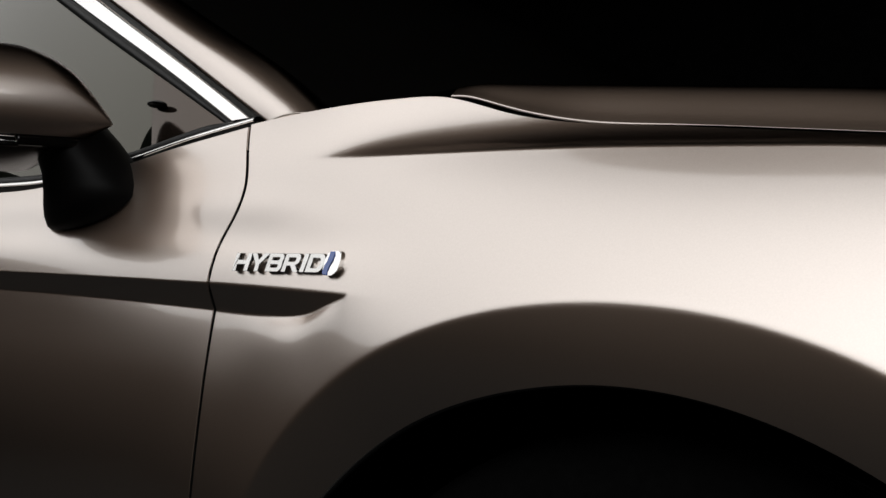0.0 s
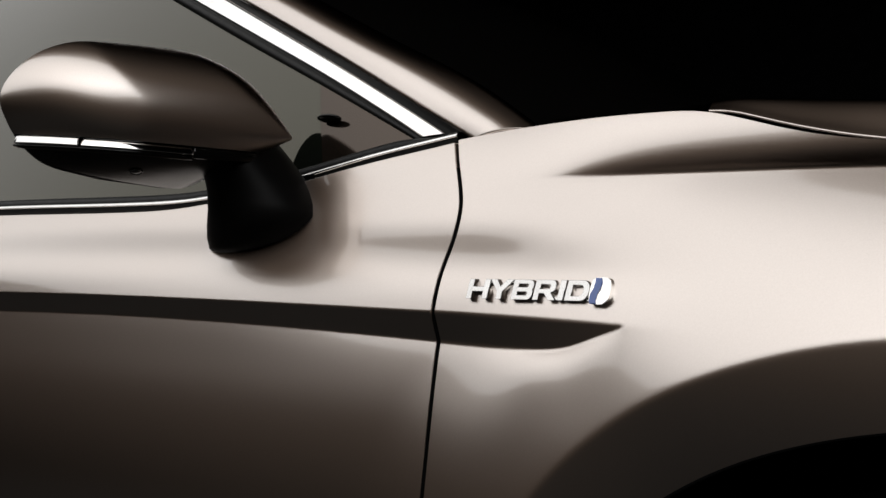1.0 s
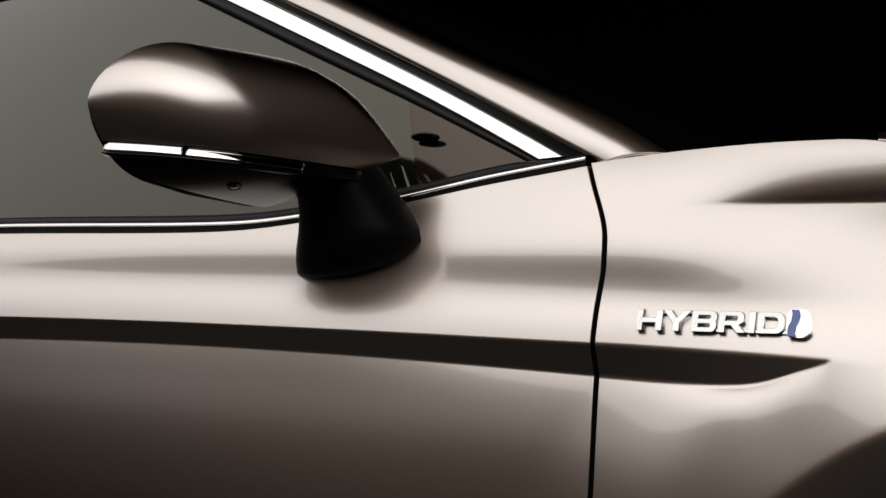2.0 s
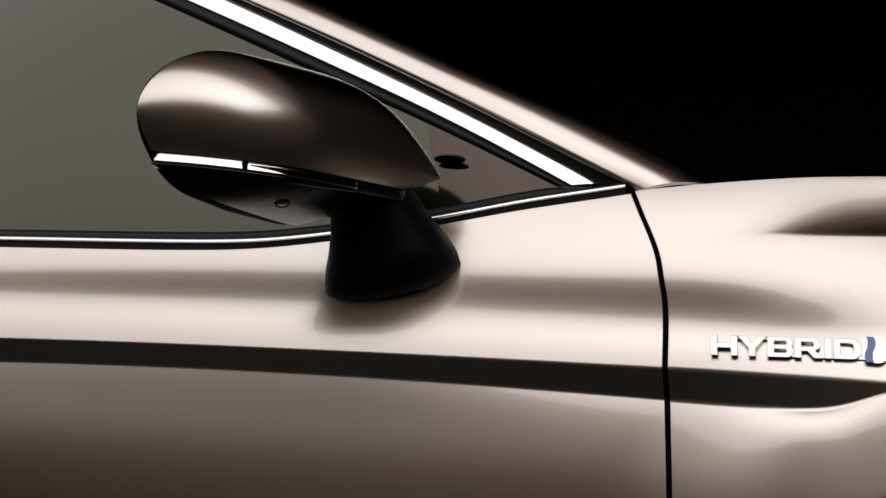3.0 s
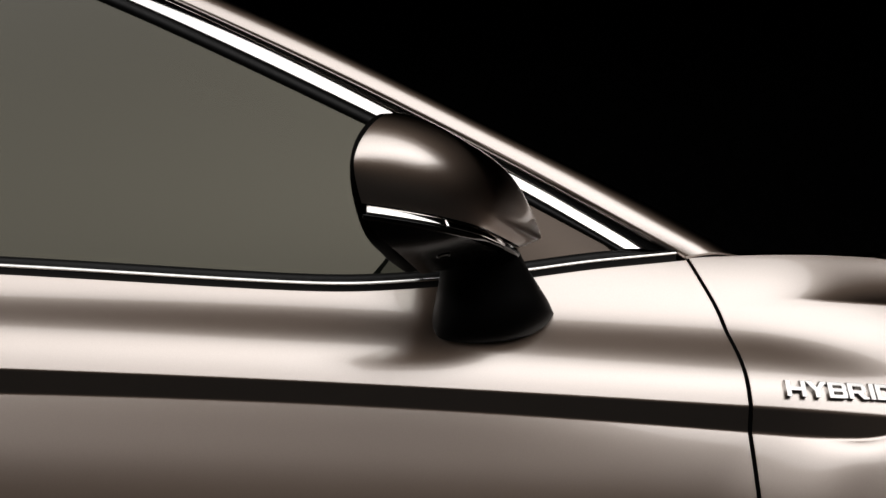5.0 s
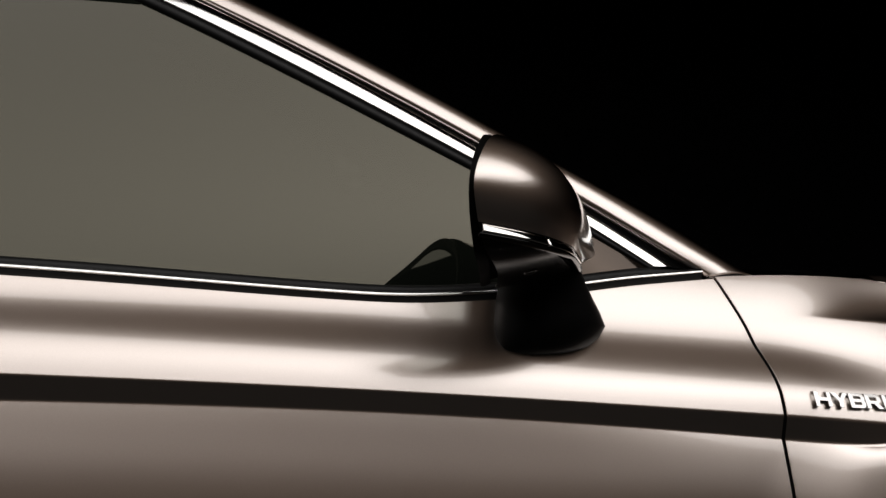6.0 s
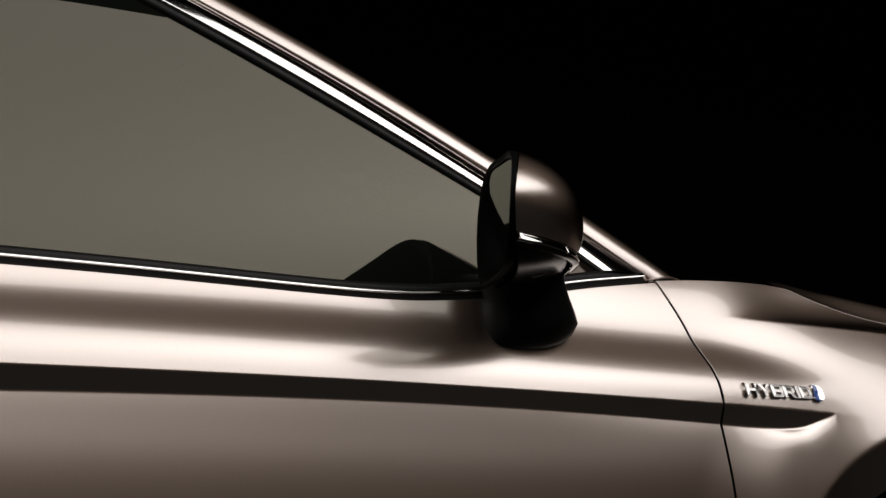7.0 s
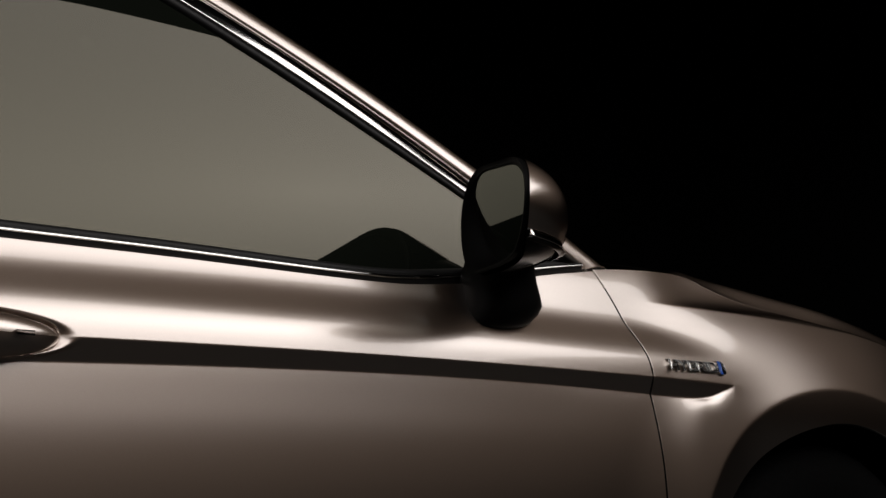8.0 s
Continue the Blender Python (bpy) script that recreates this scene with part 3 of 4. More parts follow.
def housing(grow=0.0, steps=70):
    """The bowl of the mirror's housing: the hull's points, averaged softly in each direction."""
    bm = bmesh.new()
    up = Vector((0, 0, 1))
    mid = SKIN.mean(0)
    rings = []
    for k in range(steps):
        lift = k / (steps - 1) * math.pi / 2
        ring = []
        for a in LOOP:
            d = (M_U * math.cos(a) + up * math.sin(a)) * math.cos(lift) + M_N * math.sin(lift)
            e = (SKIN - mid) @ np.array(d) * ROUND
            w = np.exp(e - e.max()) * SKIN_SHARE
            ring.append(bm.verts.new(Vector(w @ SKIN / w.sum()) + d * (1 / ROUND + grow)))
        rings.append(ring)
    for r0, r1 in zip(rings[:-1], rings[1:]):
        for k in range(len(LOOP)):
            bm.faces.new((r0[k], r0[(k + 1) % len(LOOP)], r1[(k + 1) % len(LOOP)], r1[k]))
    bmesh.ops.remove_doubles(bm, verts=bm.verts[:], dist=0.00005)
    return bm


def cut(bm, v, keep_above):
    """Cuts the housing by a plane through height v at its rim that falls towards the nose."""
    no = (Vector((0, 0, 1)) + M_N * M_FALL).normalized()
    bmesh.ops.bisect_plane(bm, geom=bm.verts[:] + bm.edges[:] + bm.faces[:], plane_co=m_at(0, v, 0), plane_no=no, clear_inner=keep_above, clear_outer=not keep_above)


def waist(level):
    """The line that a cut at this height draws round the housing's foot, by u."""
    bm = housing()
    cut(bm, level, True)
    line = []
    for v in bm.verts:
        d = v.co - M_O
        n = d.dot(M_N) - 0.064 * d.z
        if abs(d.z - level + M_FALL * n) < 0.0002:
            line.append((d.dot(M_U), d.z, n))
    bm.free()
    q = np.array(sorted(line))
    for _ in range(6):
        q[1:-1] = (q[:-2] + 2 * q[1:-1] + q[2:]) / 4
    return lambda u: np.array([np.interp(u, q[:, 0], q[:, k]) for k in range(3)])


WAIST = waist(M_CUT)


def ribbon(us, steps, mat, name, parent, label):
    """A moulding that runs along the waist; steps: (outwards, down) from the seam."""
    rows = []
    for u in us:
        a, b = WAIST(u + 0.004), WAIST(u - 0.004)
        tan = (M_U * (b[0] - a[0]) + M_N * (b[2] - a[2])).normalized()
        out = tan.cross(Vector((0, 0, 1)))
        out = out if out.dot(M_N * 0.6 + M_U * 0.8) > 0 else -out
        rows.append([tuple(m_at(*WAIST(u)) + out * o - Vector((0, 0, d))) for o, d in steps])
    rows = np.array(rows)
    # closed ends
    ends = [np.repeat(rows[k].mean(0)[None], rows.shape[1], 0) for k in (0, -1)]
    return link(name, sheet_mesh(name, np.concatenate([ends[0][None], rows, ends[1][None]])), mat, parent, label)


def even_rim():
    """The rim with its hollows bridged, for the bezel and the glass."""
    r = np.array([float(RIM_AT(a)) for a in LOOP])
    for _ in range(40):
        for m in (1, 2, 4, 8, 16):
            r1, r2 = np.roll(r, m), np.roll(r, -m)
            r = np.maximum(r, 2 * r1 * r2 * math.cos(2 * math.pi * m / len(LOOP)) / (r1 + r2))
    rim = [(R_U + q * math.cos(a), R_V + q * math.sin(a)) for q, a in zip(r, LOOP)]
    return [(u, v, -1.4106 * max(0.0, u) ** 2) for u, v in rim]


def door_mirror():
    bm = housing(-0.0006)
    cut(bm, M_CUT, True)
    shell = part("wing_mirror", bm, PAINT, car, "champagne door mirror on a black foot")
    bm = housing(-0.002)
    cut(bm, M_CUT + 0.002, False)
    part("backing", bm, GLOSS_BLACK, shell, "black seam behind the turn signal")
    bm = housing()
    cut(bm, M_CUT - 0.0108, False)
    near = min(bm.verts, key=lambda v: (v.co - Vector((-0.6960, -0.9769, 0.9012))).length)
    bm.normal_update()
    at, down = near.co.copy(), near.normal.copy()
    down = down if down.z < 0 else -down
    part("lower_cap", bm, CAP_BLACK, shell, "gloss black lower cap")
    # two reflector bars under one clear edge, then a black moulding to the inner end
    lit = ((-0.003, 0.0008), (-0.0006, 0.0010), (0.0000, 0.0018), (0.0026, 0.0072), (0.0026, 0.0080), (0.0014, 0.0086), (-0.004, 0.0088))
    ribbon(np.linspace(0.0725, 0.0350, 30), lit, CHROME, "turn_signal", shell, "bright clear turn signal strip")
    ribbon(np.linspace(0.0328, -0.0560, 50), [(o - 0.0006, 0.0006 + 0.92 * d) for o, d in lit], CHROME, "turn_signal", shell, "bright clear turn signal strip")
    ribbon(np.linspace(-0.0575, -0.118, 40), ((-0.004, 0.0008), (-0.0012, 0.0010), (-0.0008, 0.005), (-0.0012, 0.0098), (-0.005, 0.0104)), GLOSS_BLACK, "waist_moulding", shell, "gloss black waist moulding")
    ribbon(np.linspace(0.0735, -0.0565, 70), ((-0.005, 0.0088), (0.0004, 0.0090), (0.0016, 0.0096), (0.0008, 0.0108), (-0.005, 0.0122)), GLOSS_BLACK, "signal_lip", shell, "gloss black lip under the turn signal")
    # black bezel and the glass in it
    bm = bmesh.new()
    rings = []
    rim = even_rim()
    for f, n in ((0.95, 0.006), (0.985, 0.001), (0.985, -0.0035), (0.93, -0.002), (0.86, 0.008), (0.80, 0.015)):
        rings.append([bm.verts.new(m_at(R_U + (u - R_U) * f, R_V + (v - R_V) * f, n + b - (0.19 * v if f < 0.9 else 0.0))) for u, v, b in rim])
    for r0, r1 in zip(rings[:-1], rings[1:]):
        for k in range(len(r0)):
            bm.faces.new((r0[k], r0[(k + 1) % len(r0)], r1[(k + 1) % len(r0)], r1[k]))
    part("bezel", bm, MATTE_BLACK, shell, "black bezel")
    bm = bmesh.new()
    bm.faces.new([bm.verts.new(m_at(R_U + (u - R_U) * 0.81, R_V + (v - R_V) * 0.83, 0.012 - 0.23 * v)) for u, v, b in rim])
    r = bmesh.ops.extrude_face_region(bm, geom=bm.faces[:])
    bmesh.ops.translate(bm, vec=M_N * 0.003, verts=[v for v in r["geom"] if isinstance(v, bmesh.types.BMVert)])
    part("mirror_glass", bm, MIRROR, shell, "mirror glass", False)
    # foot
    bm = bmesh.new()
    rings = []
    for z, xl, xr, yc, hy in ((0.8325, -0.694, -0.630, -0.866, 0.016), (0.8350, -0.699, -0.610, -0.868, 0.027), (0.840, -0.702, -0.599, -0.869, 0.035), (0.850, -0.702, -0.588, -0.869, 0.041), (0.862, -0.701, -0.582, -0.868, 0.045),
                              (0.876, -0.698, -0.588, -0.868, 0.046), (0.893, -0.695, -0.599, -0.870, 0.046), (0.908, -0.693, -0.610, -0.875, 0.046), (0.925, -0.692, -0.620, -0.883, 0.045), (0.945, -0.691, -0.630, -0.894, 0.04)):
        xc, hx = (xl + xr) / 2, (xr - xl) / 2
        ring = []
        for k in range(48):
            a = 2 * math.pi * k / 48
            c, s = math.cos(a), math.sin(a)
            front = max(0.0, c) ** 2 * max(0.0, (0.9 - z) / 0.05) ** 0.5
            ring.append(bm.verts.new((xc + hx * math.copysign(abs(c) ** 0.8, c), yc + 0.012 * front + hy * math.copysign(abs(s) ** 0.8, s), z)))
        rings.append(ring)
    for r0, r1 in zip(rings[:-1], rings[1:]):
        for k in range(48):
            bm.faces.new((r0[k], r0[(k + 1) % 48], r1[(k + 1) % 48], r1[k]))
    bm.faces.new(rings[0])
    bm.faces.new(rings[-1])
    # the foot's underside climbs towards the front
    for v in bm.verts:
        if v.co.z < 0.9:
            v.co.z += max(0.0, (v.co.x + 0.66)) * 0.08 * (0.9 - v.co.z) / 0.065
    part("foot", bm, FOOT_BLACK, shell, "black plastic foot")
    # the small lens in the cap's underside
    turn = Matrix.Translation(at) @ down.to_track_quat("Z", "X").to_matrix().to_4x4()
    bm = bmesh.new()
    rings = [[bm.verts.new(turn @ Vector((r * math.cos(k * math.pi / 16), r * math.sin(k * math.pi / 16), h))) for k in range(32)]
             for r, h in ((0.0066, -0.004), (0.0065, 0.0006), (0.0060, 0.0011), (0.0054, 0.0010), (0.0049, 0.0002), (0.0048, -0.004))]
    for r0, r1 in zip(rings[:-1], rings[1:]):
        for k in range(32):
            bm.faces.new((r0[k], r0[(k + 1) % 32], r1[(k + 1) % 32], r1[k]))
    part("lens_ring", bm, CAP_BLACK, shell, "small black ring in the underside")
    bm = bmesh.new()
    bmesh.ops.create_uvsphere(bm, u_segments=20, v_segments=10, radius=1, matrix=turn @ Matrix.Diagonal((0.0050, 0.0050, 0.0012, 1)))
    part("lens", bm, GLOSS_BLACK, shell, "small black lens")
    return shell


mirror = door_mirror()


def corner_oval():
    """A low black oval on the corner panel."""
    bm = bmesh.new()
    lie = Matrix.Translation((-0.6085, -0.8175, 0.9675)) @ Matrix.Rotation(0.06, 4, "Y") @ Matrix.Rotation(-0.37, 4, "X")
    bmesh.ops.create_uvsphere(bm, u_segments=28, v_segments=14, radius=1, matrix=lie @ Matrix.Diagonal((0.0150, 0.0075, 0.0028, 1)))
    part("stud", bm, GLOSS_BLACK, sail, "small gloss black oval")


corner_oval()


# ---- door handle ----
def door_handle():
    """A pull handle with a crease along its middle; its nose lies in the scoop."""
    n, m = 70, 32
    rows = []
    for i in range(n):
        s = i / (n - 1)
        x = -1.2225 - 0.21 * s
        half = 0.0180 * (1 - (1 - min(1, s / 0.42)) ** 2.1) ** 0.60 * (1 - 0.35 * max(0, s - 0.75))
        zc = 0.8122 + 0.04 * 0.21 * s * 1.3
        stand = 0.017 * (1 - (1 - min(1, s / 0.5)) ** 2) ** 0.5
        ring = []
        for k in range(m):
            a = 2 * math.pi * k / m
            c, q = math.cos(a), math.sin(a)
            ring.append((x, SIDE_Y + 0.010 - stand - 0.012 * half / 0.0180 * math.copysign(abs(c) ** 1.5, c), zc + half * (1.0 if q > 0 else 1.32) * math.copysign(abs(q) ** 1.1, q)))
        rows.append(ring + ring[:1])
    h = link("door_handle", sheet_mesh("door_handle", np.array(rows)), PAINT, car, "champagne pull handle in a scooped recess")
    # black ribs stand for the grooves' shade, the chrome one for their highlight
    for dz, mat in ((0.0020, GLOSS_BLACK), (-0.0006, GLOSS_BLACK), (-0.0016, CHROME)):
        bm = bmesh.new()
        bmesh.ops.create_cube(bm, size=1, matrix=Matrix.Translation((-1.2640, SIDE_Y - 0.0176, 0.8145 + dz)) @ Matrix.Rotation(0.05, 4, "Y") @ Matrix.Diagonal((0.017, 0.004, 0.0009, 1)))
        bmesh.ops.bevel(bm, geom=bm.edges[:], offset=0.0003, segments=2, affect="EDGES")
        part("touch_line", bm, mat, h, "thin lock line, its groove's shade and highlight put in as ribs")


door_handle()


# ---- badge ----
BADGE_X, BADGE_Z, BADGE_W = -0.3725, 0.7855, 0.1225


def badge():
    base = new("hybrid_badge")
    base.parent = car
    tagged(base, "raised silver lettering with a blue and silver drop")
    place = lambda a, b, lift: (BADGE_X + BADGE_W * a, float(side(np.array(BADGE_X + BADGE_W * a), np.array(BADGE_Z + 0.0148 * b))) - lift, BADGE_Z - 0.040 * BADGE_W * a + 0.0148 * b)

    def solid(rings, lift, name, mat, parent, label=""):
        """A raised shape with a bevelled face: an outline, and holes in it."""
        cu = bpy.data.curves.new(name, "CURVE")
        cu.dimensions, cu.fill_mode, cu.extrude, cu.bevel_depth, cu.bevel_resolution = "2D", "BOTH", 0.002, 0.0002, 1
        for ring in rings:
            sp = cu.splines.new("POLY")
            sp.points.add(len(ring) - 1)
            sp.use_cyclic_u = True
            for pt, (a, b) in zip(sp.points, ring):
                pt.co = (a * BADGE_W, b * 0.0148, 0, 1)
        tmp = bpy.data.objects.new(name, cu)
        scene.collection.objects.link(tmp)
        bpy.context.view_layer.update()
        mesh = bpy.data.meshes.new_from_object(tmp.evaluated_get(bpy.context.evaluated_depsgraph_get()))
        bpy.data.objects.remove(tmp)
        lo, hi = -0.0022, 0.0022
        for v in mesh.vertices:
            v.co = place(v.co.x / BADGE_W, v.co.y / 0.0148, -0.0005 + (lift + 0.0005) * (v.co.z - lo) / (hi - lo))
        mesh.name = name
        return link(name, mesh, mat, parent, label)

    def box(a0, a1, b0, b1):
        return [(a0, b0), (a1, b0), (a1, b1), (a0, b1)]

    def bowl(a0, a1, b0, b1, r, n=8):
        """A block whose two right corners are round."""
        ra = r * 0.0148 / BADGE_W
        top = [(a1 - ra + ra * math.sin(t), b1 - r + r * math.cos(t)) for t in np.linspace(0, math.pi / 2, n)]
        low = [(a1 - ra + ra * math.cos(t), b0 + r - r * math.sin(t)) for t in np.linspace(0, math.pi / 2, n)]
        return [(a0, b1)] + top + low + [(a0, b0)]

    w, t = 0.036, 0.22            # stroke widths, upright and level
    h = 0.5
    shapes = {
        "H": [[(0, 0), (w, 0), (w, h - t / 2), (0.117, h - t / 2), (0.117, 0), (0.153, 0), (0.153, 1), (0.117, 1), (0.117, h + t / 2), (w, h + t / 2), (w, 1), (0, 1)]],
        "Y": [[(0.222, 0), (0.258, 0), (0.258, 0.40), (0.322, 1), (0.276, 1), (0.240, 0.62), (0.204, 1), (0.158, 1), (0.222, 0.40)]],
        "B": [bowl(0.330, 0.474, 0.0, 1.0, 0.26)[:9] + [(0.474, 0.60), (0.466, 0.52), (0.474, 0.44)] + bowl(0.330, 0.474, 0.0, 1.0, 0.26)[9:], bowl(0.366, 0.440, 0.61, 0.81, 0.09)[::-1], bowl(0.366, 0.440, 0.20, 0.41, 0.09)[::-1]],
        "R": [bowl(0.486, 0.628, 0.30, 1.0, 0.26)[:9] + [(0.628, 0.52), (0.612, 0.42), (0.598, 0.38), (0.640, 0), (0.594, 0), (0.558, 0.34), (0.522, 0.34), (0.522, 0), (0.486, 0)], bowl(0.522, 0.594, 0.54, 0.80, 0.10)[::-1]],
        "I": [box(0.656, 0.692, 0, 1)],
        "D": [bowl(0.706, 0.856, 0.0, 1.0, 0.40), bowl(0.742, 0.820, 0.21, 0.79, 0.22)[::-1]],
    }
    for ch in "HYBRID":
        solid(shapes[ch], 0.0054, "letter", LETTER, base)
    # low bars that join the letters
    for a0, a1, b0, b1 in ((0.140, 0.175, 0.86, 0.98), (0.300, 0.340, 0.86, 0.98), (0.455, 0.495, 0.02, 0.14), (0.625, 0.665, 0.02, 0.14), (0.685, 0.715, 0.02, 0.14), (0.830, 0.900, 0.0, 0.14)):
        solid([box(a0, a1, b0, b1)], 0.0034, "joint", LETTER, base)

    def plate(outline, rise, low, mat, label):
        bm = bmesh.new()
        for top in (0, 1):
            ring = []
            for a, b in outline:
                x = BADGE_X + BADGE_W * a
                z = BADGE_Z - 0.040 * (x - BADGE_X) + 0.0148 * b
                ring.append(bm.verts.new((x, float(side(np.array(x), np.array(z))) - (rise if top else low), z)))
            if top:
                for k in range(len(ring)):
                    bm.faces.new((prev[k], prev[(k + 1) % len(ring)], ring[(k + 1) % len(ring)], ring[k]))
            f = bm.faces.new(ring)
            prev = ring
        bmesh.ops.bevel(bm, geom=f.edges[:], offset=0.0005, segments=2, affect="EDGES")
        part("drop", bm, mat, base, label, False)

    out = []
    for a in np.linspace(0, 2 * math.pi, 44, endpoint=False):
        c, q = math.cos(a), math.sin(a)
        px = 0.935 + (0.070 if c > 0 else 0.066) * math.copysign(abs(c) ** (0.70 if c > 0 else 0.30), c)
        out.append((px, 0.5 + 0.66 * math.copysign(abs(q) ** 0.7, q)))
    plate(out, 0.0046, -0.0005, CHROME, "silver drop emblem")
    t = np.linspace(0, 1, 14)
    left = [(0.884 - 0.011 * math.sin(2 * math.pi * q) + 0.004 * q, -0.14 + 1.28 * q) for q in t]
    right = [(a + 0.044, b) for a, b in left]
    plate(left + right[::-1], 0.0052, 0.004, BLUE, "blue wave band")


badge()


# ---- wheel ----
def wheel(x):
    bm = bmesh.new()
    prof = [(0.225, 0.105), (0.24, 0.112), (0.27, 0.116), (0.30, 0.112), (0.322, 0.10), (0.332, 0.085), (0.335, 0.05), (0.335, -0.05), (0.332, -0.085), (0.30, -0.112), (0.225, -0.105)]
    n = 96

    def lathe(bm, prof, cy):
        rings = [[bm.verts.new((x + r * math.cos(2 * math.pi * k / n), cy - w, AXLE_Z + r * math.sin(2 * math.pi * k / n))) for k in range(n)] for r, w in prof]
        for r0, r1 in zip(rings[:-1], rings[1:]):
            for k in range(n):
                bm.faces.new((r0[k], r0[(k + 1) % n], r1[(k + 1) % n], r1[k]))

    lathe(bm, prof, -0.79)
    tyre = part("wheel", bm, TYRE, car, "black tyre on a dark alloy wheel")
    for k in range(4):
        bm = bmesh.new()
        w = -0.06 + 0.04 * k
        lathe(bm, [(0.3355, w - 0.004), (0.330, w - 0.003), (0.330, w + 0.003), (0.3355, w + 0.004)], -0.79)
        part("tread_groove", bm, RUBBER, tyre)
    bm = bmesh.new()
    lathe(bm, [(0.228, 0.106), (0.222, 0.108), (0.216, 0.098), (0.205, 0.06), (0.20, -0.05), (0.0, -0.05)], -0.79)
    part("rim", bm, ALLOY, tyre, "dark alloy rim")
    for k in range(10):
        a = 2 * math.pi * k / 10
        bm = bmesh.new()
        m = Matrix.Translation((x, -0.79 - 0.085, AXLE_Z)) @ Matrix.Rotation(a, 4, "Y") @ Matrix.Translation((0.125, 0, 0)) @ Matrix.Diagonal((0.19, 0.03, 0.024, 1))
        bmesh.ops.create_cube(bm, size=1, matrix=m)
        bmesh.ops.bevel(bm, geom=bm.edges[:], offset=0.005, segments=2, affect="EDGES")
        part("spoke", bm, ALLOY, tyre)
    bm = bmesh.new()
    lathe(bm, [(0.05, 0.09), (0.047, 0.098), (0.03, 0.103), (0.0, 0.105)], -0.79)
    part("hub_cap", bm, ALLOY, tyre)
    return tyre


front_wheel, rear_wheel = wheel(0.0), wheel(-2.825)


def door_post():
    """The door post, brought almost flush as a black filler for the gap's shade."""
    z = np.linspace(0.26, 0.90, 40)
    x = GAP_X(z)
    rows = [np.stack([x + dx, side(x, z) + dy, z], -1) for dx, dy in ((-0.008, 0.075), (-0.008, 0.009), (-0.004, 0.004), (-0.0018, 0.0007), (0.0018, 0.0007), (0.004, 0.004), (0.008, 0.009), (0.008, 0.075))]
    return link("door_post", sheet_mesh("door_post", np.array(rows)), LINER_AND_SHADE, car, "black post almost flush in the door gap, dark for its shade")


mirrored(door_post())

# ---- the rest of the shell, behind the front door and round the nose ----
rear_door = flank_panel("rear_door", lambda z: -2.42 + 0 * z, lambda z: -1.465 + 0 * z, lambda x: 0.24 + 0 * x, lambda x: BELT_Z(x) - 0.011, (40, 6, 40, 1.0), 90, car, "champagne metallic rear door panel")


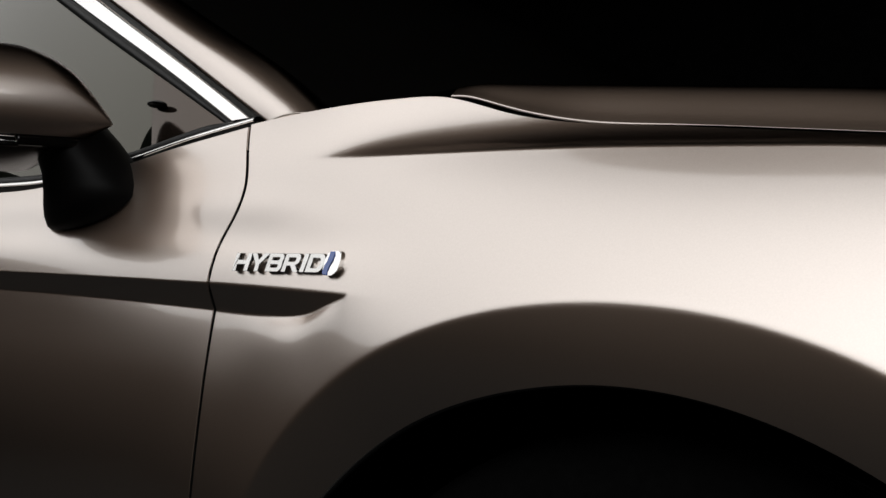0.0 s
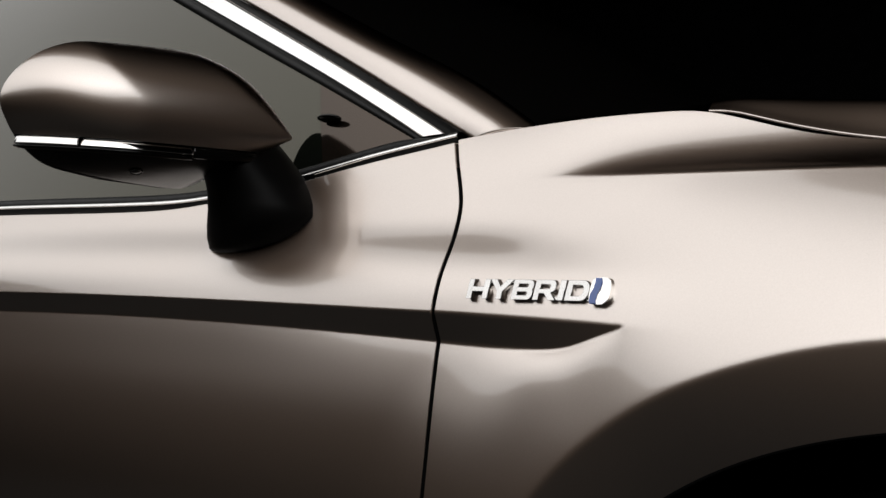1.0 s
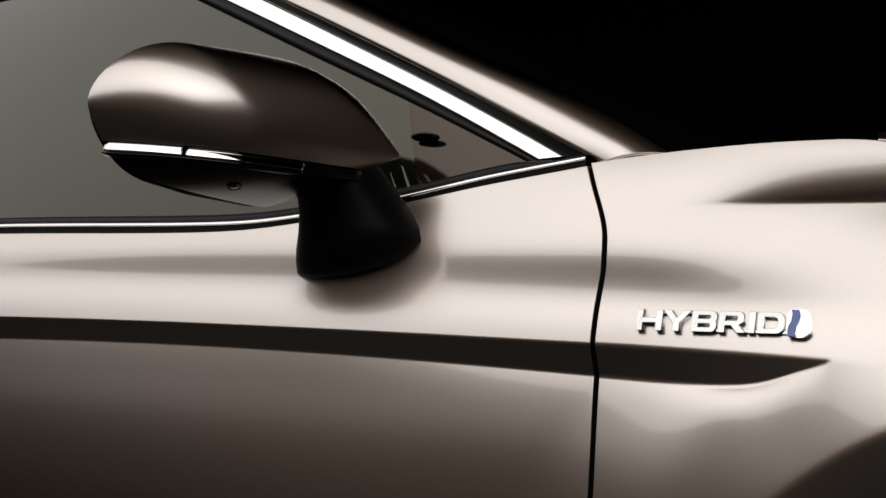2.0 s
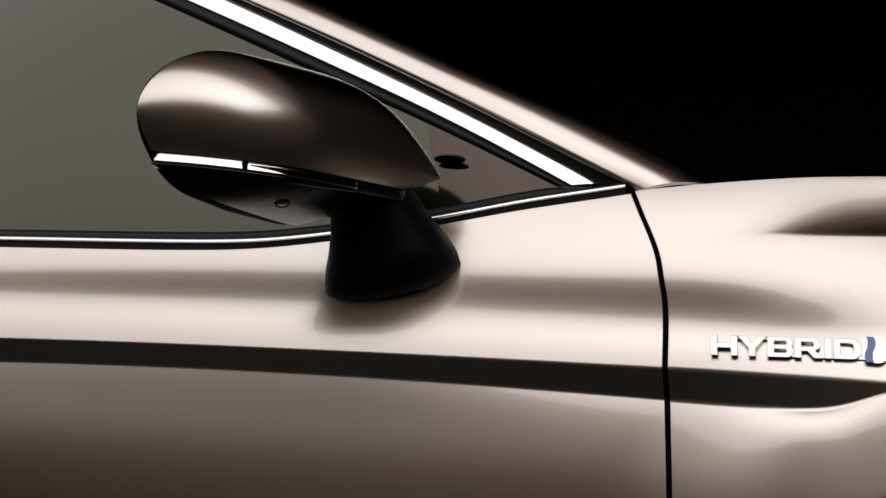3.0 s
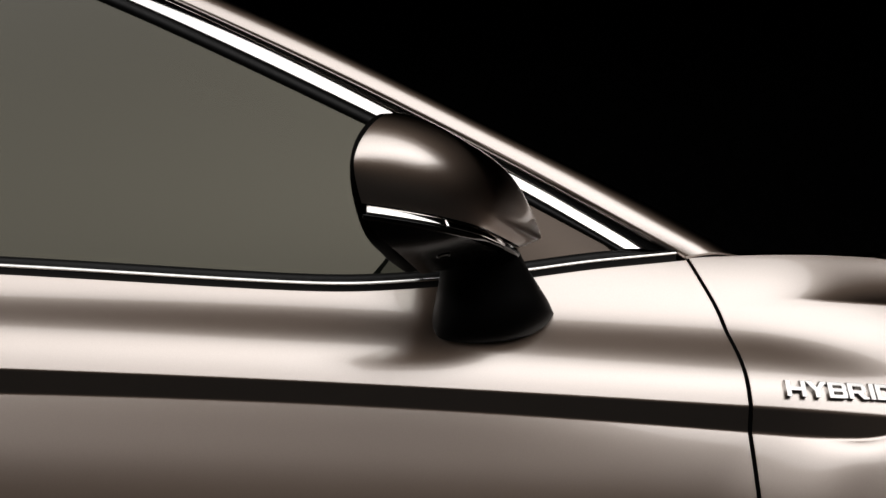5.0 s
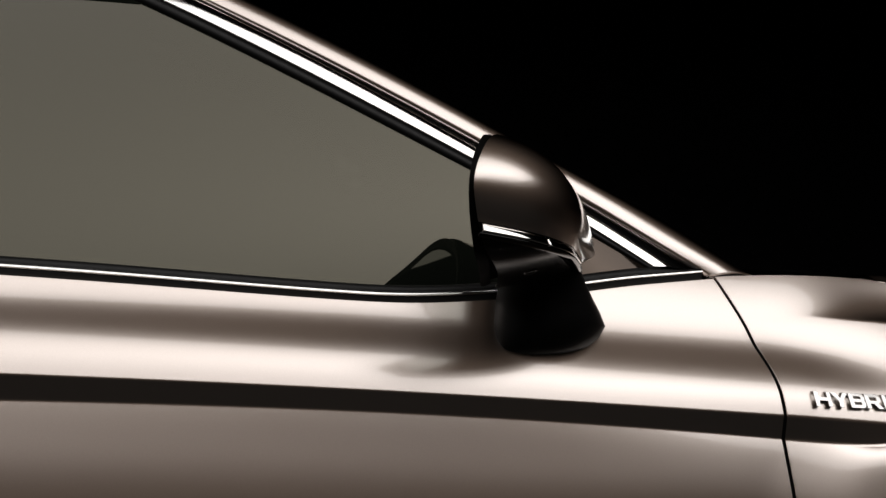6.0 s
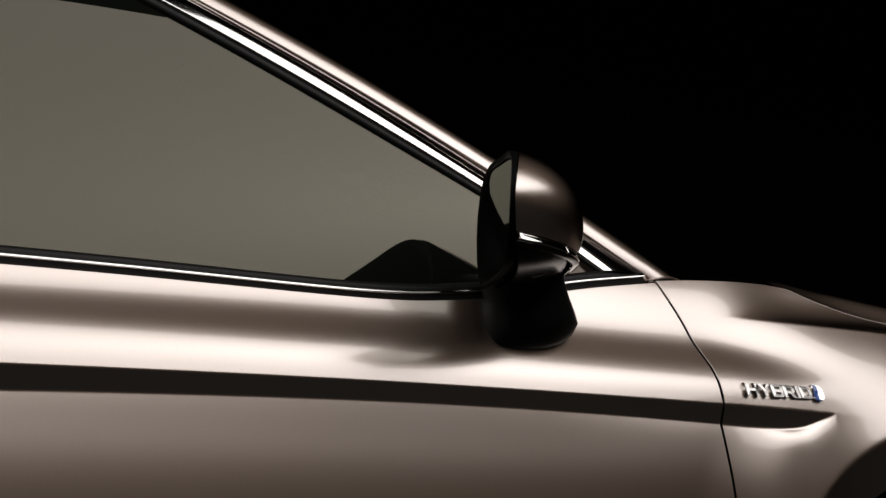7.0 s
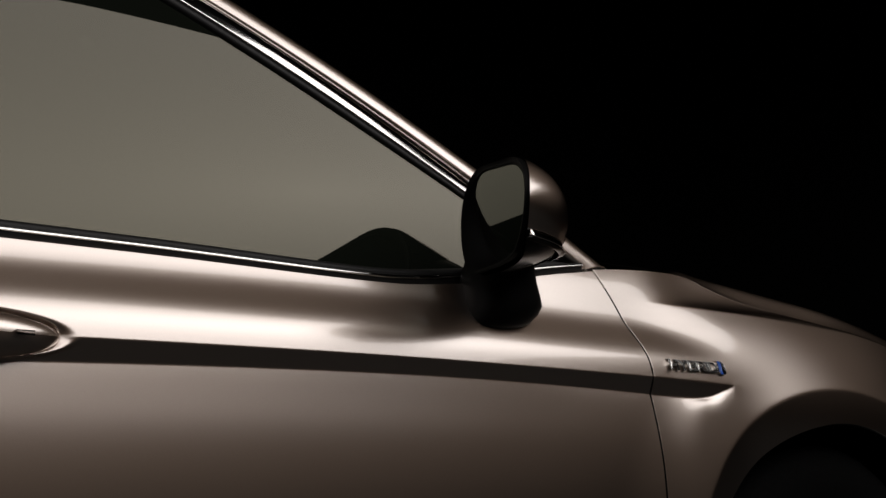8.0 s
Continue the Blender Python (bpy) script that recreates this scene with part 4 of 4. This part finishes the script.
def rear_shell():
    """Quarter panels, boot and rear glass, closed to the tail."""
    q = flank_panel("rear_quarter", lambda z: -3.80 + 0 * z, lambda z: -2.425 + 0 * z, lambda x: 0.24 + 0 * x, lambda x: 0.93 + 0 * x, (60, 5, 30, 1.0), 160, car, "champagne metallic quarter panel", arch=-2.825)
    x = np.linspace(-1.7, -3.80, 40)
    s = (x + 1.7) / -2.1
    zt = 1.445 - 0.02 * s - 0.42 * ease(0.25, 0.82, s) + 0.0 * s
    half = 0.56 + 0.05 * np.sin(s * 3) + 0.12 * ease(0.3, 0.9, s)
    low = np.stack([x, side(x, 0.925 + 0 * x) + 0.004, 0.93 + 0 * x], -1)
    top = np.stack([x, -half, zt], -1)
    mid = np.stack([x, 0 * x, zt + 0.04], -1)
    up = [low * (1 - t) + top * t for t in np.linspace(0, 1, 10)]
    ov = [top * (1 - t) + mid * t + np.array((0, 0, 0.03)) * t * (1 - t) for t in np.linspace(0, 1, 10)]
    g = link("rear_pillar", sheet_mesh("rear_pillar", up), PAINT, car, "champagne metallic rear pillar")
    b = link("boot", sheet_mesh("boot", ov), PAINT, car, "champagne metallic rear deck")
    z = np.linspace(0.24, 0.93, 20)
    edge = np.stack([-3.80 + 0 * z, side(-3.80 + 0 * z, z), z], -1)
    tail = link("rear_bumper", sheet_mesh("rear_bumper", [edge * (1, 1 - t, 1) + np.array((-0.12, 0, 0)) * math.sin(t * math.pi / 2) for t in np.linspace(0, 1, 12)]), PAINT, car, "champagne metallic tail")
    xs = np.linspace(-1.46, -2.45, 20)
    lo = np.stack([xs, BELT_Y(xs) + 0.014, BELT_Z(xs)], -1)
    hi = np.stack([xs, -0.60 + 0.0 * xs, 1.40 - 0.35 * ease(0.5, 1.0, (xs + 1.46) / -0.99)], -1)
    w = link("rear_window", sheet_mesh("rear_window", [lo * (1 - t) + hi * t for t in np.linspace(0, 1, 8)]), GLOSS_BLACK, car, "dark rear door window")
    return [q, g, b, tail, w]


def nose():
    z = np.linspace(0.24, 0.70, 24)
    edge = np.stack([0.80 + 0 * z, side(0.80 + 0 * z, np.minimum(z, FENDER_TOP(0.8))), z], -1)
    return link("front_bumper", sheet_mesh("front_bumper", [edge * (1, 1 - t, 1) + np.array((0.17, 0, 0)) * math.sin(t * math.pi / 2) for t in np.linspace(0, 1, 20)]), PAINT, car, "champagne metallic nose")


both = rear_shell() + arches + arch_lip(-2.825) + [nose(), rear_door, mirror, front_wheel, rear_wheel]
names = ("front_door", "front_fender", "bonnet", "bonnet_hem", "window_trim", "pillar_seal", "a_pillar", "pillar_hem", "pillar_gap", "belt_seal", "belt_trim", "side_window", "sail_panel", "window_seal", "door_handle")
for ob in both + [bpy.data.objects[n] for n in names]:
    mirrored(ob)

# ---- hanging lines of the softbox ----
lamp_box = bpy.data.objects["softbox"]
for cx in (-6.2, -1.6, 2.9):
    for cy in (-2.6, -5.0):
        bm = bmesh.new()
        bmesh.ops.create_cone(bm, segments=8, radius1=0.004, radius2=0.004, depth=2.72, cap_ends=True, matrix=Matrix.Translation(Vector((cx, cy, 4.64)) - lamp_box.location))
        part("cable", bm, DRAPE, lamp_box)
